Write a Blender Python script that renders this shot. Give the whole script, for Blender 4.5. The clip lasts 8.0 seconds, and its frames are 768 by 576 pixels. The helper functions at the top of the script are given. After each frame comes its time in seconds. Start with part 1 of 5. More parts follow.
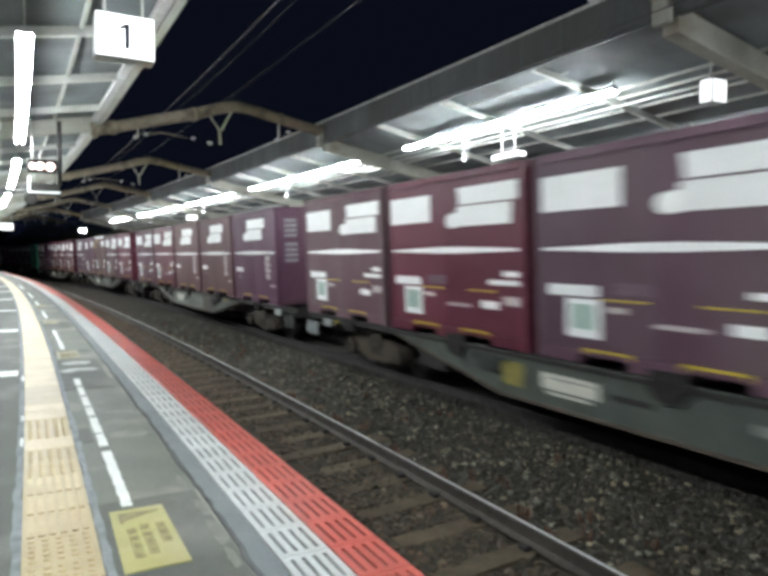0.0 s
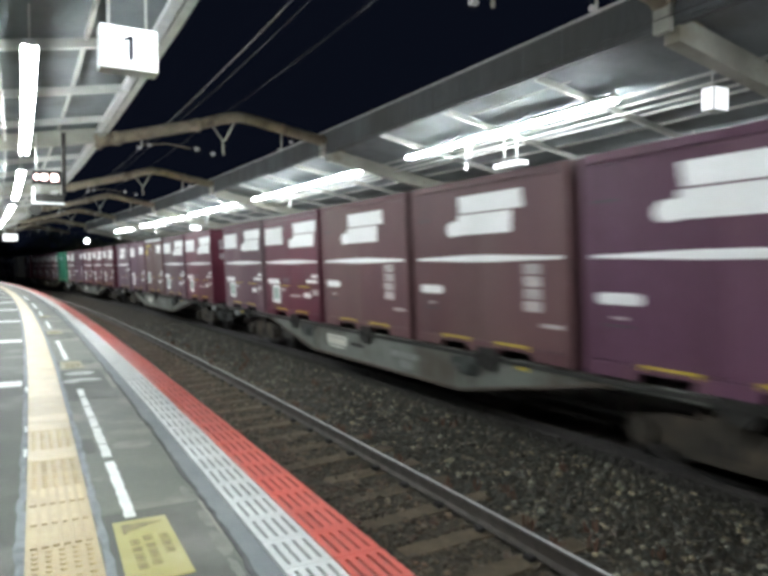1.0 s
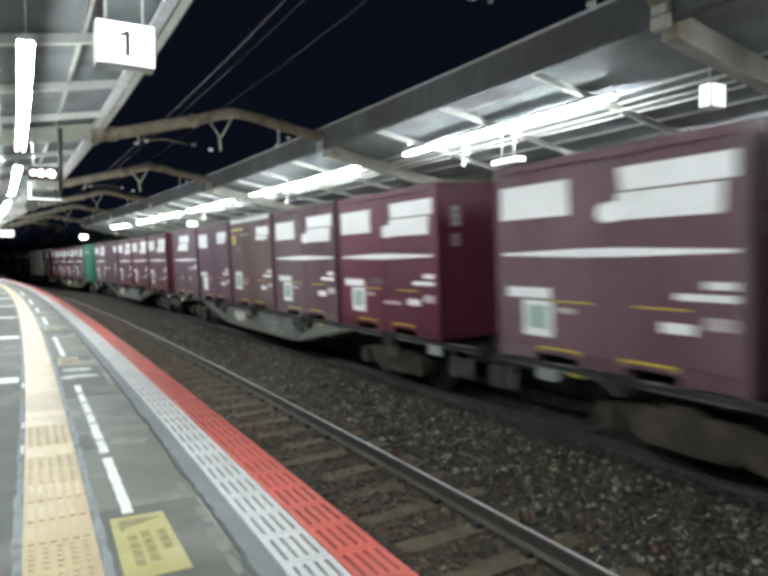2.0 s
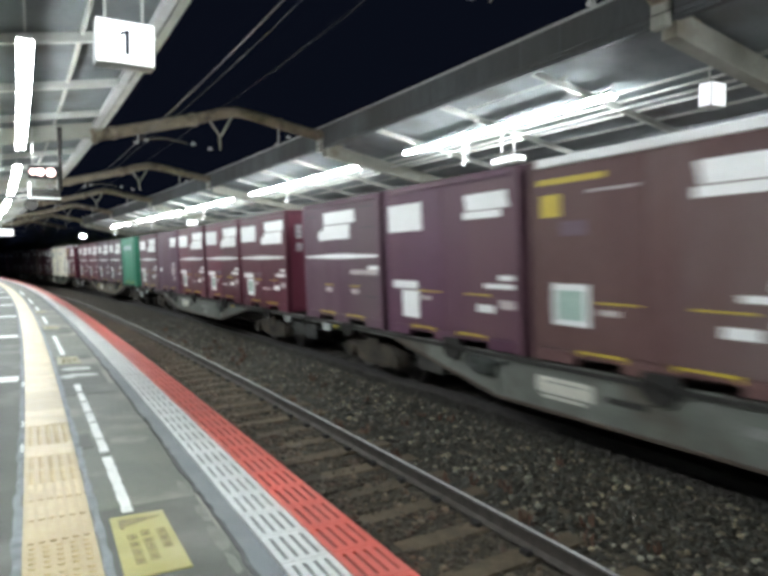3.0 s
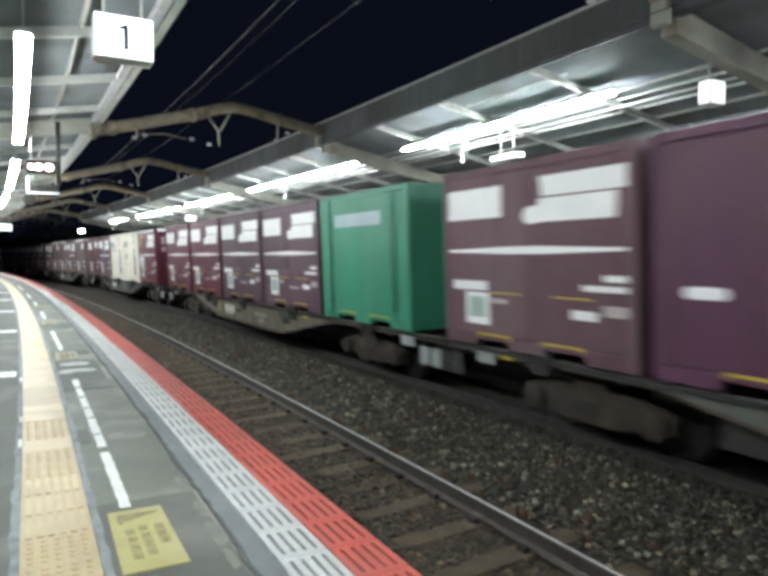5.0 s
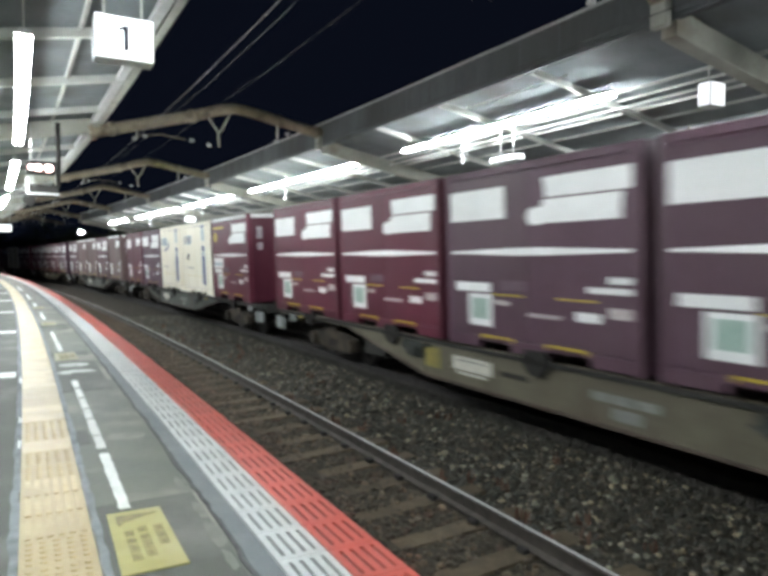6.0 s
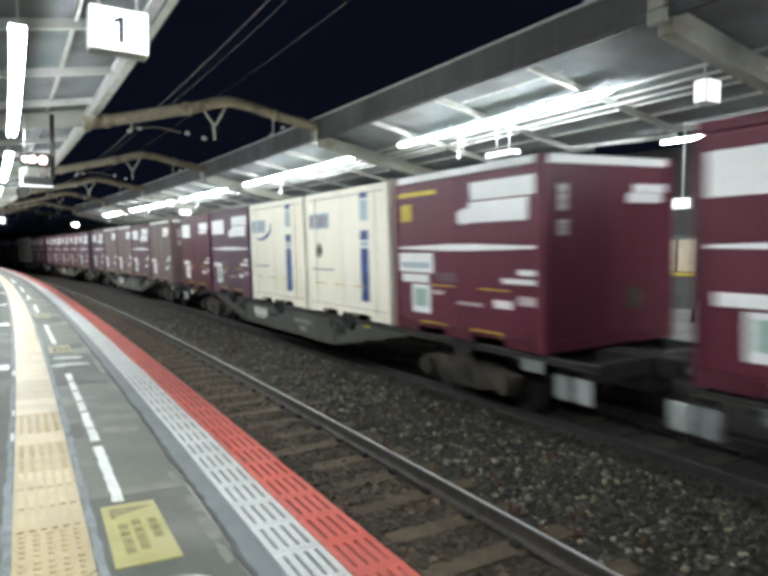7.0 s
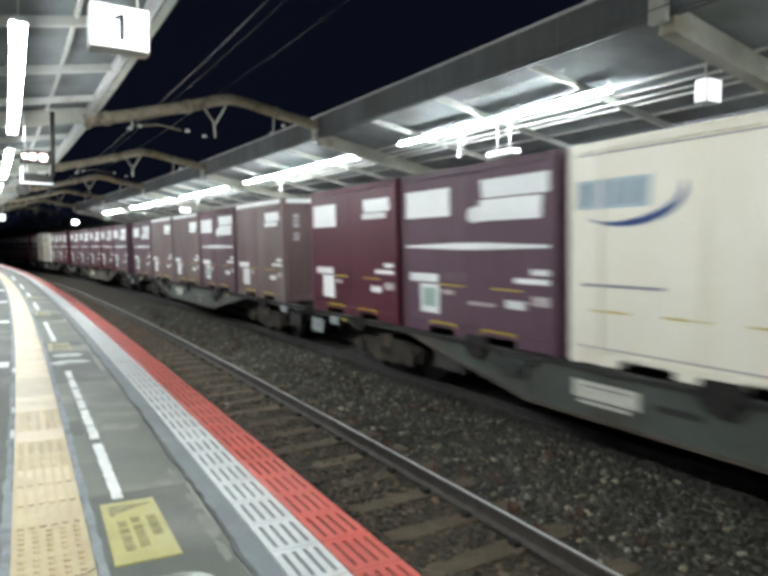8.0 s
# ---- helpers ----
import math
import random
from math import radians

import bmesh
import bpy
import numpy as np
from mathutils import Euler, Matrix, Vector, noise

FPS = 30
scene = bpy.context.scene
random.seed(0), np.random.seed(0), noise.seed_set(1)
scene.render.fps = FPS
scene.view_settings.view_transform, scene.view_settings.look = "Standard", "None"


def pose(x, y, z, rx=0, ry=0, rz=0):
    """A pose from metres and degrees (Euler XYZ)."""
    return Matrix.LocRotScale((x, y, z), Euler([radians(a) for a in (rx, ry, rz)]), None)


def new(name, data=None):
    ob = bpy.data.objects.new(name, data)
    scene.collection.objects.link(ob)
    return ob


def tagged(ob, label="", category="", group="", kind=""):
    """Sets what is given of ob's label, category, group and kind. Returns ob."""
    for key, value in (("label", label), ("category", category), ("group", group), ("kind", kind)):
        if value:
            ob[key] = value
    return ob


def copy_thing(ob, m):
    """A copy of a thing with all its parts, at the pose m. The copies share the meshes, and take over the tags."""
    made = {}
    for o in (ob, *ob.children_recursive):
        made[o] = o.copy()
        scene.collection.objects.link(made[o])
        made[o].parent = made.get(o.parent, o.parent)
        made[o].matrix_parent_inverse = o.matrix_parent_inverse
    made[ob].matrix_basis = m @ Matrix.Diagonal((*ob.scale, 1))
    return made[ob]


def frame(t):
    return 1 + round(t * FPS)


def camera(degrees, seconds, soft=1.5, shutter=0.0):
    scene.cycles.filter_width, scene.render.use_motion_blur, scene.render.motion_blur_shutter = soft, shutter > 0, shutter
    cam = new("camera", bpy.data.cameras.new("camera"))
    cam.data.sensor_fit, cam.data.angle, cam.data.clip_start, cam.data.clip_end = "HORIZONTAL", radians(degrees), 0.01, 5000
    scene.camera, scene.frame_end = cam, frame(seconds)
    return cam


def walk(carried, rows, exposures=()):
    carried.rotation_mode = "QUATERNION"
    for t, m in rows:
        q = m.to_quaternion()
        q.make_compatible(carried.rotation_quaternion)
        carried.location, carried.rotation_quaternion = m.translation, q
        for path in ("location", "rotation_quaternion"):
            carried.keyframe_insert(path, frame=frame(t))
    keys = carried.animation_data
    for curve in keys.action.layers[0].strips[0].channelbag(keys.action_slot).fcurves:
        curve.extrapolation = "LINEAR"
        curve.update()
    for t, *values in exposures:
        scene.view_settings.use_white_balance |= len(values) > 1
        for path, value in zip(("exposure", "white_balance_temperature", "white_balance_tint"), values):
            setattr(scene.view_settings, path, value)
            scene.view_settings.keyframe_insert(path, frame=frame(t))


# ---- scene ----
# ---------------------------------------------------------------- camera
HALF = math.atan(784 / 1342.0)
cam = camera(math.degrees(HALF) * 2, 8.0, soft=4.1, shutter=0.52)
EYE = (-1.334, 0.0, 1.275)
PATH = [
    (0.0, -2.663, -0.189, -27.909), (0.5, -2.163, 0.146, -27.833), (1.0, -1.868, 0.060, -27.649),
    (1.5, -2.108, 0.021, -27.819), (3.0, -2.273, 0.015, -27.890), (3.5, -2.513, 0.037, -27.720),
    (4.0, -2.639, 0.052, -27.466), (4.5, -2.670, -0.069, -27.868), (6.0, -2.467, -0.301, -28.032),
    (6.5, -2.521, -0.302, -28.016), (7.0, -2.933, -0.663, -28.443), (7.5, -3.281, -0.912, -28.470),
    (8.0, -3.060, -0.866, -28.437),
]
walk(cam, [(t, pose(*EYE, 90 + p, r, y)) for t, p, r, y in PATH], [(0.0, 0.0), (8.0, 0.0)])

# ---------------------------------------------------------------- night sky
world = bpy.data.worlds.new("night")
scene.world = world
world.use_nodes = True
bg = world.node_tree.nodes["Background"]
bg.inputs[0].default_value = (0.13, 0.18, 0.38, 1)
bg.inputs[1].default_value = 0.023
TUBE_GLOW = 194.0

# ---------------------------------------------------------------- the curve of the line
R = 514.65          # radius of the near platform's edge; its centre lies to the west
NT1, ZT1 = 1.668, -0.945    # near track: middle of the rails, top of rail
NT2, ZT2 = 5.568, -0.915    # far track
LEAN = 2.575        # cant of the tracks, degrees


def at(s, n, z=0.0):
    a = s / R
    return Vector((-R + (R + n) * math.cos(a), (R + n) * math.sin(a), z))


def along(s, n=0.0, z=0.0, lean=0.0):
    """A pose on the curve: x points along the line, y to the west, z up."""
    p = at(s, n, z)
    return pose(p.x, p.y, p.z, -lean, 0, 90 + math.degrees(s / R))


# ---------------------------------------------------------------- materials
def mat(name, c1, c2=None, rough=0.7, metal=0.0, scale=6.0, fine=60.0, bump=0.15, rand=0.0, stain=None, stain_at=(0.55, 0.7), stretch=(1, 1, 1), spec=0.5, dist=0.01):
    m = bpy.data.materials.new(name)
    m.use_nodes = True
    nt = m.node_tree
    b = nt.nodes["Principled BSDF"]
    c2 = c2 or tuple(x * 0.75 for x in c1)
    co = nt.nodes.new("ShaderNodeTexCoord")
    mp = nt.nodes.new("ShaderNodeMapping")
    mp.inputs["Scale"].default_value = stretch
    nt.links.new(co.outputs["Object"], mp.inputs[0])
    info = nt.nodes.new("ShaderNodeObjectInfo")
    add = nt.nodes.new("ShaderNodeVectorMath")
    add.operation = "MULTIPLY_ADD"
    nt.links.new(info.outputs["Random"], add.inputs[0])
    add.inputs[1].default_value = (37.0, 53.0, 71.0)
    nt.links.new(mp.outputs[0], add.inputs[2])
    n1 = nt.nodes.new("ShaderNodeTexNoise")
    n1.inputs["Scale"].default_value, n1.inputs["Detail"].default_value, n1.inputs["Roughness"].default_value = scale, 5.0, 0.6
    n2 = nt.nodes.new("ShaderNodeTexNoise")
    n2.inputs["Scale"].default_value, n2.inputs["Detail"].default_value = fine, 4.0
    for n in (n1, n2):
        nt.links.new(add.outputs[0], n.inputs["Vector"])
    ramp = nt.nodes.new("ShaderNodeValToRGB")
    ramp.color_ramp.elements[0].position, ramp.color_ramp.elements[1].position = 0.32, 0.68
    ramp.color_ramp.elements[0].color, ramp.color_ramp.elements[1].color = (*c1, 1), (*c2, 1)
    mixf = nt.nodes.new("ShaderNodeMath")
    mixf.operation = "MULTIPLY_ADD"
    nt.links.new(n2.outputs[0], mixf.inputs[0])
    mixf.inputs[1].default_value = 0.5
    sub = nt.nodes.new("ShaderNodeMath")
    sub.operation = "SUBTRACT"
    nt.links.new(n1.outputs[0], sub.inputs[0])
    sub.inputs[1].default_value = 0.25
    nt.links.new(sub.outputs[0], mixf.inputs[2])
    nt.links.new(mixf.outputs[0], ramp.inputs[0])
    col = ramp.outputs[0]
    if rand:
        hsv = nt.nodes.new("ShaderNodeHueSaturation")
        mul = nt.nodes.new("ShaderNodeMath")
        mul.operation = "MULTIPLY_ADD"
        nt.links.new(info.outputs["Random"], mul.inputs[0])
        mul.inputs[1].default_value, mul.inputs[2].default_value = rand * 2, 1 - rand
        nt.links.new(mul.outputs[0], hsv.inputs["Value"])
        nt.links.new(col, hsv.inputs["Color"])
        col = hsv.outputs[0]
    if stain:
        n3 = nt.nodes.new("ShaderNodeTexNoise")
        n3.inputs["Scale"].default_value, n3.inputs["Detail"].default_value = scale * 0.45, 6.0
        nt.links.new(add.outputs[0], n3.inputs["Vector"])
        r3 = nt.nodes.new("ShaderNodeMapRange")
        r3.inputs[1].default_value, r3.inputs[2].default_value = stain_at
        nt.links.new(n3.outputs[0], r3.inputs[0])
        mx = nt.nodes.new("ShaderNodeMixRGB")
        nt.links.new(r3.outputs[0], mx.inputs[0])
        nt.links.new(col, mx.inputs[1])
        mx.inputs[2].default_value = (*stain, 1)
        col = mx.outputs[0]
    nt.links.new(col, b.inputs["Base Color"])
    rr = nt.nodes.new("ShaderNodeMapRange")
    rr.inputs[3].default_value, rr.inputs[4].default_value = max(0.02, rough - 0.12), min(1, rough + 0.12)
    nt.links.new(n1.outputs[0], rr.inputs[0])
    nt.links.new(rr.outputs[0], b.inputs["Roughness"])
    b.inputs["Metallic"].default_value = metal
    b.inputs["Specular IOR Level"].default_value = spec
    if bump:
        bp = nt.nodes.new("ShaderNodeBump")
        bp.inputs["Strength"].default_value, bp.inputs["Distance"].default_value = bump, dist
        nt.links.new(n2.outputs[0], bp.inputs["Height"])
        nt.links.new(bp.outputs[0], b.inputs["Normal"])
    return m


def vary_by_island(m, low, high, other):
    """Lets each loose piece of a mesh be darker or lighter than the next."""
    nt = m.node_tree
    b = nt.nodes["Principled BSDF"]
    src = b.inputs["Base Color"].links[0].from_socket
    geo = nt.nodes.new("ShaderNodeNewGeometry")
    pw = nt.nodes.new("ShaderNodeMath")
    pw.operation = "POWER"
    nt.links.new(geo.outputs["Random Per Island"], pw.inputs[0])
    pw.inputs[1].default_value = 9.0
    mr = nt.nodes.new("ShaderNodeMapRange")
    mr.inputs[3].default_value, mr.inputs[4].default_value = low, high
    nt.links.new(pw.outputs[0], mr.inputs[0])
    # some pieces are blue-grey instead of brown
    wrap = nt.nodes.new("ShaderNodeMath")
    wrap.operation = "FRACT"
    many = nt.nodes.new("ShaderNodeMath")
    many.operation = "MULTIPLY"
    nt.links.new(geo.outputs["Random Per Island"], many.inputs[0])
    many.inputs[1].default_value = 57.31
    nt.links.new(many.outputs[0], wrap.inputs[0])
    pick = nt.nodes.new("ShaderNodeMapRange")
    pick.inputs[1].default_value, pick.inputs[2].default_value = 0.45, 0.8
    nt.links.new(wrap.outputs[0], pick.inputs[0])
    tint = nt.nodes.new("ShaderNodeMixRGB")
    nt.links.new(pick.outputs[0], tint.inputs[0])
    nt.links.new(src, tint.inputs[1])
    tint.inputs[2].default_value = (*other, 1)
    hsv = nt.nodes.new("ShaderNodeHueSaturation")
    nt.links.new(mr.outputs[0], hsv.inputs["Value"])
    nt.links.new(tint.outputs[0], hsv.inputs["Color"])
    nt.links.new(hsv.outputs[0], b.inputs["Base Color"])


def glow(name, colour, strength):
    m = bpy.data.materials.new(name)
    m.use_nodes = True
    b = m.node_tree.nodes["Principled BSDF"]
    b.inputs["Base Color"].default_value = (0.8, 0.8, 0.8, 1)
    b.inputs["Emission Color"].default_value = (*colour, 1)
    b.inputs["Emission Strength"].default_value = strength
    return m


M = {}
M["asphalt"] = mat("asphalt", (0.066, 0.074, 0.057), (0.118, 0.125, 0.097), 0.62, scale=2.6, fine=90, bump=0.4, stain=(0.205, 0.205, 0.165), stain_at=(0.52, 0.64))
M["patch"] = mat("asphalt_patch", (0.054, 0.060, 0.048), (0.084, 0.090, 0.073), 0.72, scale=2.5, fine=140, bump=0.35, stain=(0.135, 0.135, 0.118), stain_at=(0.56, 0.7))
M["grout"] = mat("pale_grout", (0.21, 0.23, 0.235), (0.15, 0.168, 0.172), 0.8, scale=9, fine=60, bump=0.4, stain=(0.12, 0.133, 0.135), stain_at=(0.55, 0.66))
# darker tile yellow: relief shade between dots and bars, and the replaced tiles
M["tile_dark"] = mat("tile_dark", (0.29, 0.218, 0.098), (0.365, 0.29, 0.145), 0.5, scale=6.5, fine=45, bump=0.4)
M["concrete"] = mat("concrete", (0.135, 0.150, 0.155), (0.185, 0.20, 0.20), 0.8, scale=3, fine=90, bump=0.3, stain=(0.25, 0.25, 0.23), stain_at=(0.56, 0.7))
M["platform_side"] = mat("platform_side", (0.16, 0.15, 0.14), (0.08, 0.075, 0.07), 0.9, scale=1.5, fine=40)
M["spot"] = mat("worn_spot", (0.205, 0.210, 0.178), (0.145, 0.150, 0.126), 0.8, scale=9, fine=90, bump=0.3)
M["tactile"] = mat("tactile_yellow", (0.345, 0.255, 0.108), (0.42, 0.335, 0.168), 0.42, scale=6.5, fine=45, bump=0.6, rand=0.12, stain=(0.32, 0.245, 0.115), stain_at=(0.48, 0.62), spec=0.35)
M["white_panel"] = mat("white_panel", (0.60, 0.615, 0.595), (0.48, 0.50, 0.485), 0.45, scale=4, fine=60, bump=0.1, rand=0.04)
M["red_panel"] = mat("red_panel", (0.56, 0.105, 0.078), (0.48, 0.120, 0.095), 0.33, scale=4, fine=60, bump=0.1, rand=0.05)
M["slot"] = mat("slot_dirt", (0.05, 0.055, 0.055), (0.09, 0.095, 0.09), 0.9)
M["white_paint"] = mat("white_line", (0.72, 0.74, 0.70), (0.55, 0.57, 0.54), 0.6, scale=7, fine=80, bump=0.15)
M["white_worn"] = mat("worn_white_paint", (0.50, 0.52, 0.48), (0.34, 0.36, 0.33), 0.65, scale=5, fine=60, bump=0.15, stain=(0.11, 0.118, 0.10), stain_at=(0.49, 0.56))
M["sticker"] = mat("sticker_yellow", (0.335, 0.30, 0.088), (0.285, 0.26, 0.084), 0.5, scale=5, fine=70, bump=0.05, stain=(0.36, 0.33, 0.16), stain_at=(0.52, 0.7))
M["sticker_ink"] = mat("sticker_ink", (0.13, 0.115, 0.05), (0.24, 0.21, 0.08), 0.6, scale=18, fine=70, bump=0.05)
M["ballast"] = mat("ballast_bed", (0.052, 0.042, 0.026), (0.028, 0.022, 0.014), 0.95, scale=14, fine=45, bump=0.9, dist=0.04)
# far track's dark ballast; the shade under the wagons is in its colour too
M["ballast_shaded"] = mat("shaded_ballast", (0.026, 0.022, 0.017), (0.015, 0.013, 0.011), 0.9, scale=14, fine=45, bump=0.9, dist=0.04)
M["stone_shaded"] = mat("shaded_stone", (0.036, 0.031, 0.024), (0.020, 0.017, 0.014), 0.75, scale=11.0, fine=16, bump=0.2)
M["stone"] = mat("ballast_stone", (0.069, 0.059, 0.037), (0.034, 0.028, 0.018), 0.6, scale=11.0, fine=16, bump=0.2, stain=(0.062, 0.047, 0.031), stain_at=(0.58, 0.66))
vary_by_island(M["stone"], 0.60, 5.2, (0.055, 0.055, 0.042))
M["stone_brown"] = mat("rusty_ballast_stone", (0.066, 0.048, 0.027), (0.035, 0.026, 0.015), 0.7, scale=11.0, fine=16, bump=0.2, stain=(0.085, 0.047, 0.028), stain_at=(0.52, 0.64))
vary_by_island(M["stone_brown"], 0.75, 2.6, (0.075, 0.060, 0.038))
# far track's sleepers, darkened to stand in for the train's shade
M["sleeper_shaded"] = mat("shaded_sleeper", (0.040, 0.033, 0.025), (0.024, 0.020, 0.016), 0.85, scale=5, fine=40, bump=0.4, rand=0.15)
M["sleeper"] = mat("sleeper_concrete", (0.114, 0.088, 0.052), (0.068, 0.052, 0.031), 0.9, scale=5, fine=40, bump=0.4, rand=0.2, stain=(0.062, 0.048, 0.031), stain_at=(0.54, 0.66))
# far track's rail sides, darkened to stand in for the train's shade
M["rail_shaded"] = mat("rail_shaded", (0.024, 0.019, 0.016), (0.014, 0.012, 0.011), 0.75, scale=8, fine=80)
M["rail_side"] = mat("rail_rust", (0.055, 0.045, 0.036), (0.034, 0.028, 0.023), 0.7, scale=8, fine=80)
M["rail_shiny"] = mat("rail_shiny", (0.66, 0.67, 0.68), (0.55, 0.56, 0.57), 0.17, metal=1.0, scale=5, fine=60, bump=0.02)
M["wall"] = mat("dark_backdrop_wall", (0.040, 0.037, 0.036), (0.022, 0.021, 0.021), 0.85, scale=1.2, fine=30, bump=0.2)
M["rail_top"] = mat("rail_top", (0.72, 0.73, 0.74), (0.60, 0.61, 0.62), 0.42, metal=0.45, scale=5, fine=90, bump=0.02)
M["steel"] = mat("canopy_paint", (0.52, 0.53, 0.49), (0.42, 0.43, 0.40), 0.5, scale=3, fine=40, bump=0.08, stain=(0.30, 0.27, 0.21), stain_at=(0.62, 0.75))
M["roof"] = mat("roof_sheet", (0.24, 0.265, 0.275), (0.18, 0.20, 0.205), 0.85, scale=1.2, fine=30, bump=0.08, stain=(0.14, 0.14, 0.135), stain_at=(0.52, 0.72), spec=0.2)
M["fascia"] = mat("fascia_sheet", (0.100, 0.109, 0.111), (0.062, 0.068, 0.069), 0.65, scale=1.1, fine=18, bump=0.1, stretch=(1, 1, 0.3), stain=(0.055, 0.056, 0.05), stain_at=(0.47, 0.70))
M["gantry"] = mat("gantry_paint", (0.31, 0.27, 0.195), (0.20, 0.168, 0.12), 0.7, scale=3.5, fine=40, bump=0.15, stain=(0.115, 0.088, 0.06), stain_at=(0.52, 0.66))
M["wire"] = mat("wire", (0.20, 0.19, 0.18), (0.13, 0.12, 0.115), 0.5, metal=0.6, bump=0)
M["dark_steel"] = mat("dark_steel", (0.017, 0.016, 0.015), (0.028, 0.026, 0.023), 0.8, scale=5, fine=50, spec=0.25)
M["bogie"] = mat("bogie", (0.040, 0.033, 0.025), (0.021, 0.018, 0.014), 0.75, scale=5, fine=50, stain=(0.066, 0.050, 0.036), stain_at=(0.5, 0.66), spec=0.25)
M["wheel"] = mat("wheel_steel", (0.040, 0.036, 0.034), (0.025, 0.023, 0.021), 0.55, metal=0.4, scale=6, fine=50)
M["wagon"] = mat("wagon_grey", (0.088, 0.101, 0.086), (0.054, 0.064, 0.054), 0.6, scale=2.0, fine=30, bump=0.08, rand=0.15, stain=(0.050, 0.043, 0.032), stain_at=(0.49, 0.68))
M["wagon_pale"] = mat("wagon_pale_grey", (0.150, 0.158, 0.138), (0.092, 0.098, 0.084), 0.6, scale=2.0, fine=30, bump=0.08, rand=0.2, stain=(0.062, 0.051, 0.037), stain_at=(0.49, 0.66))
M["wagon_brown"] = mat("wagon_brown_grey", (0.135, 0.120, 0.082), (0.090, 0.078, 0.054), 0.65, scale=1.6, fine=30, bump=0.08, stain=(0.075, 0.055, 0.036), stain_at=(0.48, 0.70))
M["step_dark"] = mat("step_dark", (0.030, 0.030, 0.027), (0.02, 0.02, 0.018), 0.7, scale=4, bump=0.05)
M["valve_dark"] = mat("valve_dark", (0.022, 0.030, 0.027), (0.034, 0.036, 0.030), 0.6, scale=6, fine=40, bump=0.05)
M["flange_rust"] = mat("flange_rust", (0.085, 0.062, 0.044), (0.048, 0.037, 0.028), 0.75, scale=4, fine=40, bump=0.1)
M["wagon_mark"] = mat("wagon_mark", (0.24, 0.25, 0.23), (0.15, 0.155, 0.145), 0.6, scale=8, fine=30, bump=0.02)
M["step_grey"] = mat("step_grey", (0.30, 0.32, 0.31), (0.22, 0.235, 0.23), 0.55, scale=4, fine=30, bump=0.05, rand=0.3)
M["wagon_dark"] = mat("wagon_deck", (0.026, 0.026, 0.024), (0.042, 0.039, 0.035), 0.8, scale=3, fine=40, spec=0.25)
M["maroon"] = mat("maroon_paint", (0.085, 0.015, 0.029), (0.106, 0.024, 0.040), 0.42, scale=1.0, fine=22, bump=0.05, rand=0.25, spec=0.3, stretch=(1, 1, 0.35), stain=(0.098, 0.034, 0.047), stain_at=(0.54, 0.76))
M["faded"] = mat("faded_maroon_paint", (0.140, 0.083, 0.096), (0.108, 0.051, 0.067), 0.6, spec=0.3, scale=1.1, fine=22, bump=0.06, rand=0.14, stretch=(1, 1, 0.3), stain=(0.155, 0.115, 0.118), stain_at=(0.5, 0.7))
M["dusty"] = mat("dusty_paint", (0.112, 0.063, 0.087), (0.088, 0.043, 0.062), 0.5, spec=0.3, scale=1.0, fine=22, bump=0.05, rand=0.18, stretch=(1, 1, 0.35), stain=(0.115, 0.078, 0.088), stain_at=(0.5, 0.74))
M["green_dark"] = mat("green_dark_paint", (0.018, 0.10, 0.062), (0.022, 0.13, 0.08), 0.5, scale=3, bump=0.03)
M["beam"] = mat("beam_paint", (0.40, 0.40, 0.34), (0.31, 0.31, 0.265), 0.55, scale=2.5, fine=40, bump=0.08, stain=(0.22, 0.20, 0.15), stain_at=(0.58, 0.74))
M["rust"] = mat("rust_paint", (0.165, 0.110, 0.105), (0.120, 0.070, 0.070), 0.6, scale=1.1, fine=22, bump=0.06, rand=0.16, stretch=(1, 1, 0.3), stain=(0.20, 0.155, 0.145), stain_at=(0.48, 0.68))
M["purple"] = mat("purple_paint", (0.108, 0.047, 0.082), (0.084, 0.034, 0.058), 0.5, spec=0.3, scale=1.0, fine=22, bump=0.05, rand=0.10, stretch=(1, 1, 0.35), stain=(0.116, 0.057, 0.072), stain_at=(0.50, 0.70))
M["tan"] = mat("tan_maroon_paint", (0.122, 0.058, 0.060), (0.098, 0.047, 0.055), 0.52, spec=0.3, scale=0.9, fine=22, bump=0.05, rand=0.12, stretch=(1, 1, 0.35), stain=(0.135, 0.085, 0.078), stain_at=(0.5, 0.72))
M["brown"] = mat("brown_paint", (0.128, 0.070, 0.064), (0.096, 0.047, 0.047), 0.55, spec=0.3, scale=1.1, fine=22, bump=0.05, rand=0.10, stretch=(1, 1, 0.35), stain=(0.15, 0.105, 0.10), stain_at=(0.55, 0.72))
M["green"] = mat("green_paint", (0.035, 0.25, 0.15), (0.03, 0.19, 0.115), 0.45, scale=1.2, fine=22, bump=0.05, stretch=(1, 1, 0.35), stain=(0.06, 0.22, 0.15), stain_at=(0.55, 0.75))
M["cream"] = mat("cream_paint", (0.92, 0.885, 0.765), (0.87, 0.825, 0.675), 0.45, scale=1.3, fine=22, bump=0.04, stretch=(1, 1, 0.25), stain=(0.62, 0.50, 0.32), stain_at=(0.55, 0.76))
M["decal"] = mat("white_decal", (0.90, 0.91, 0.90), (0.80, 0.82, 0.80), 0.5, scale=1.5, fine=14, bump=0.02, rand=0.06)
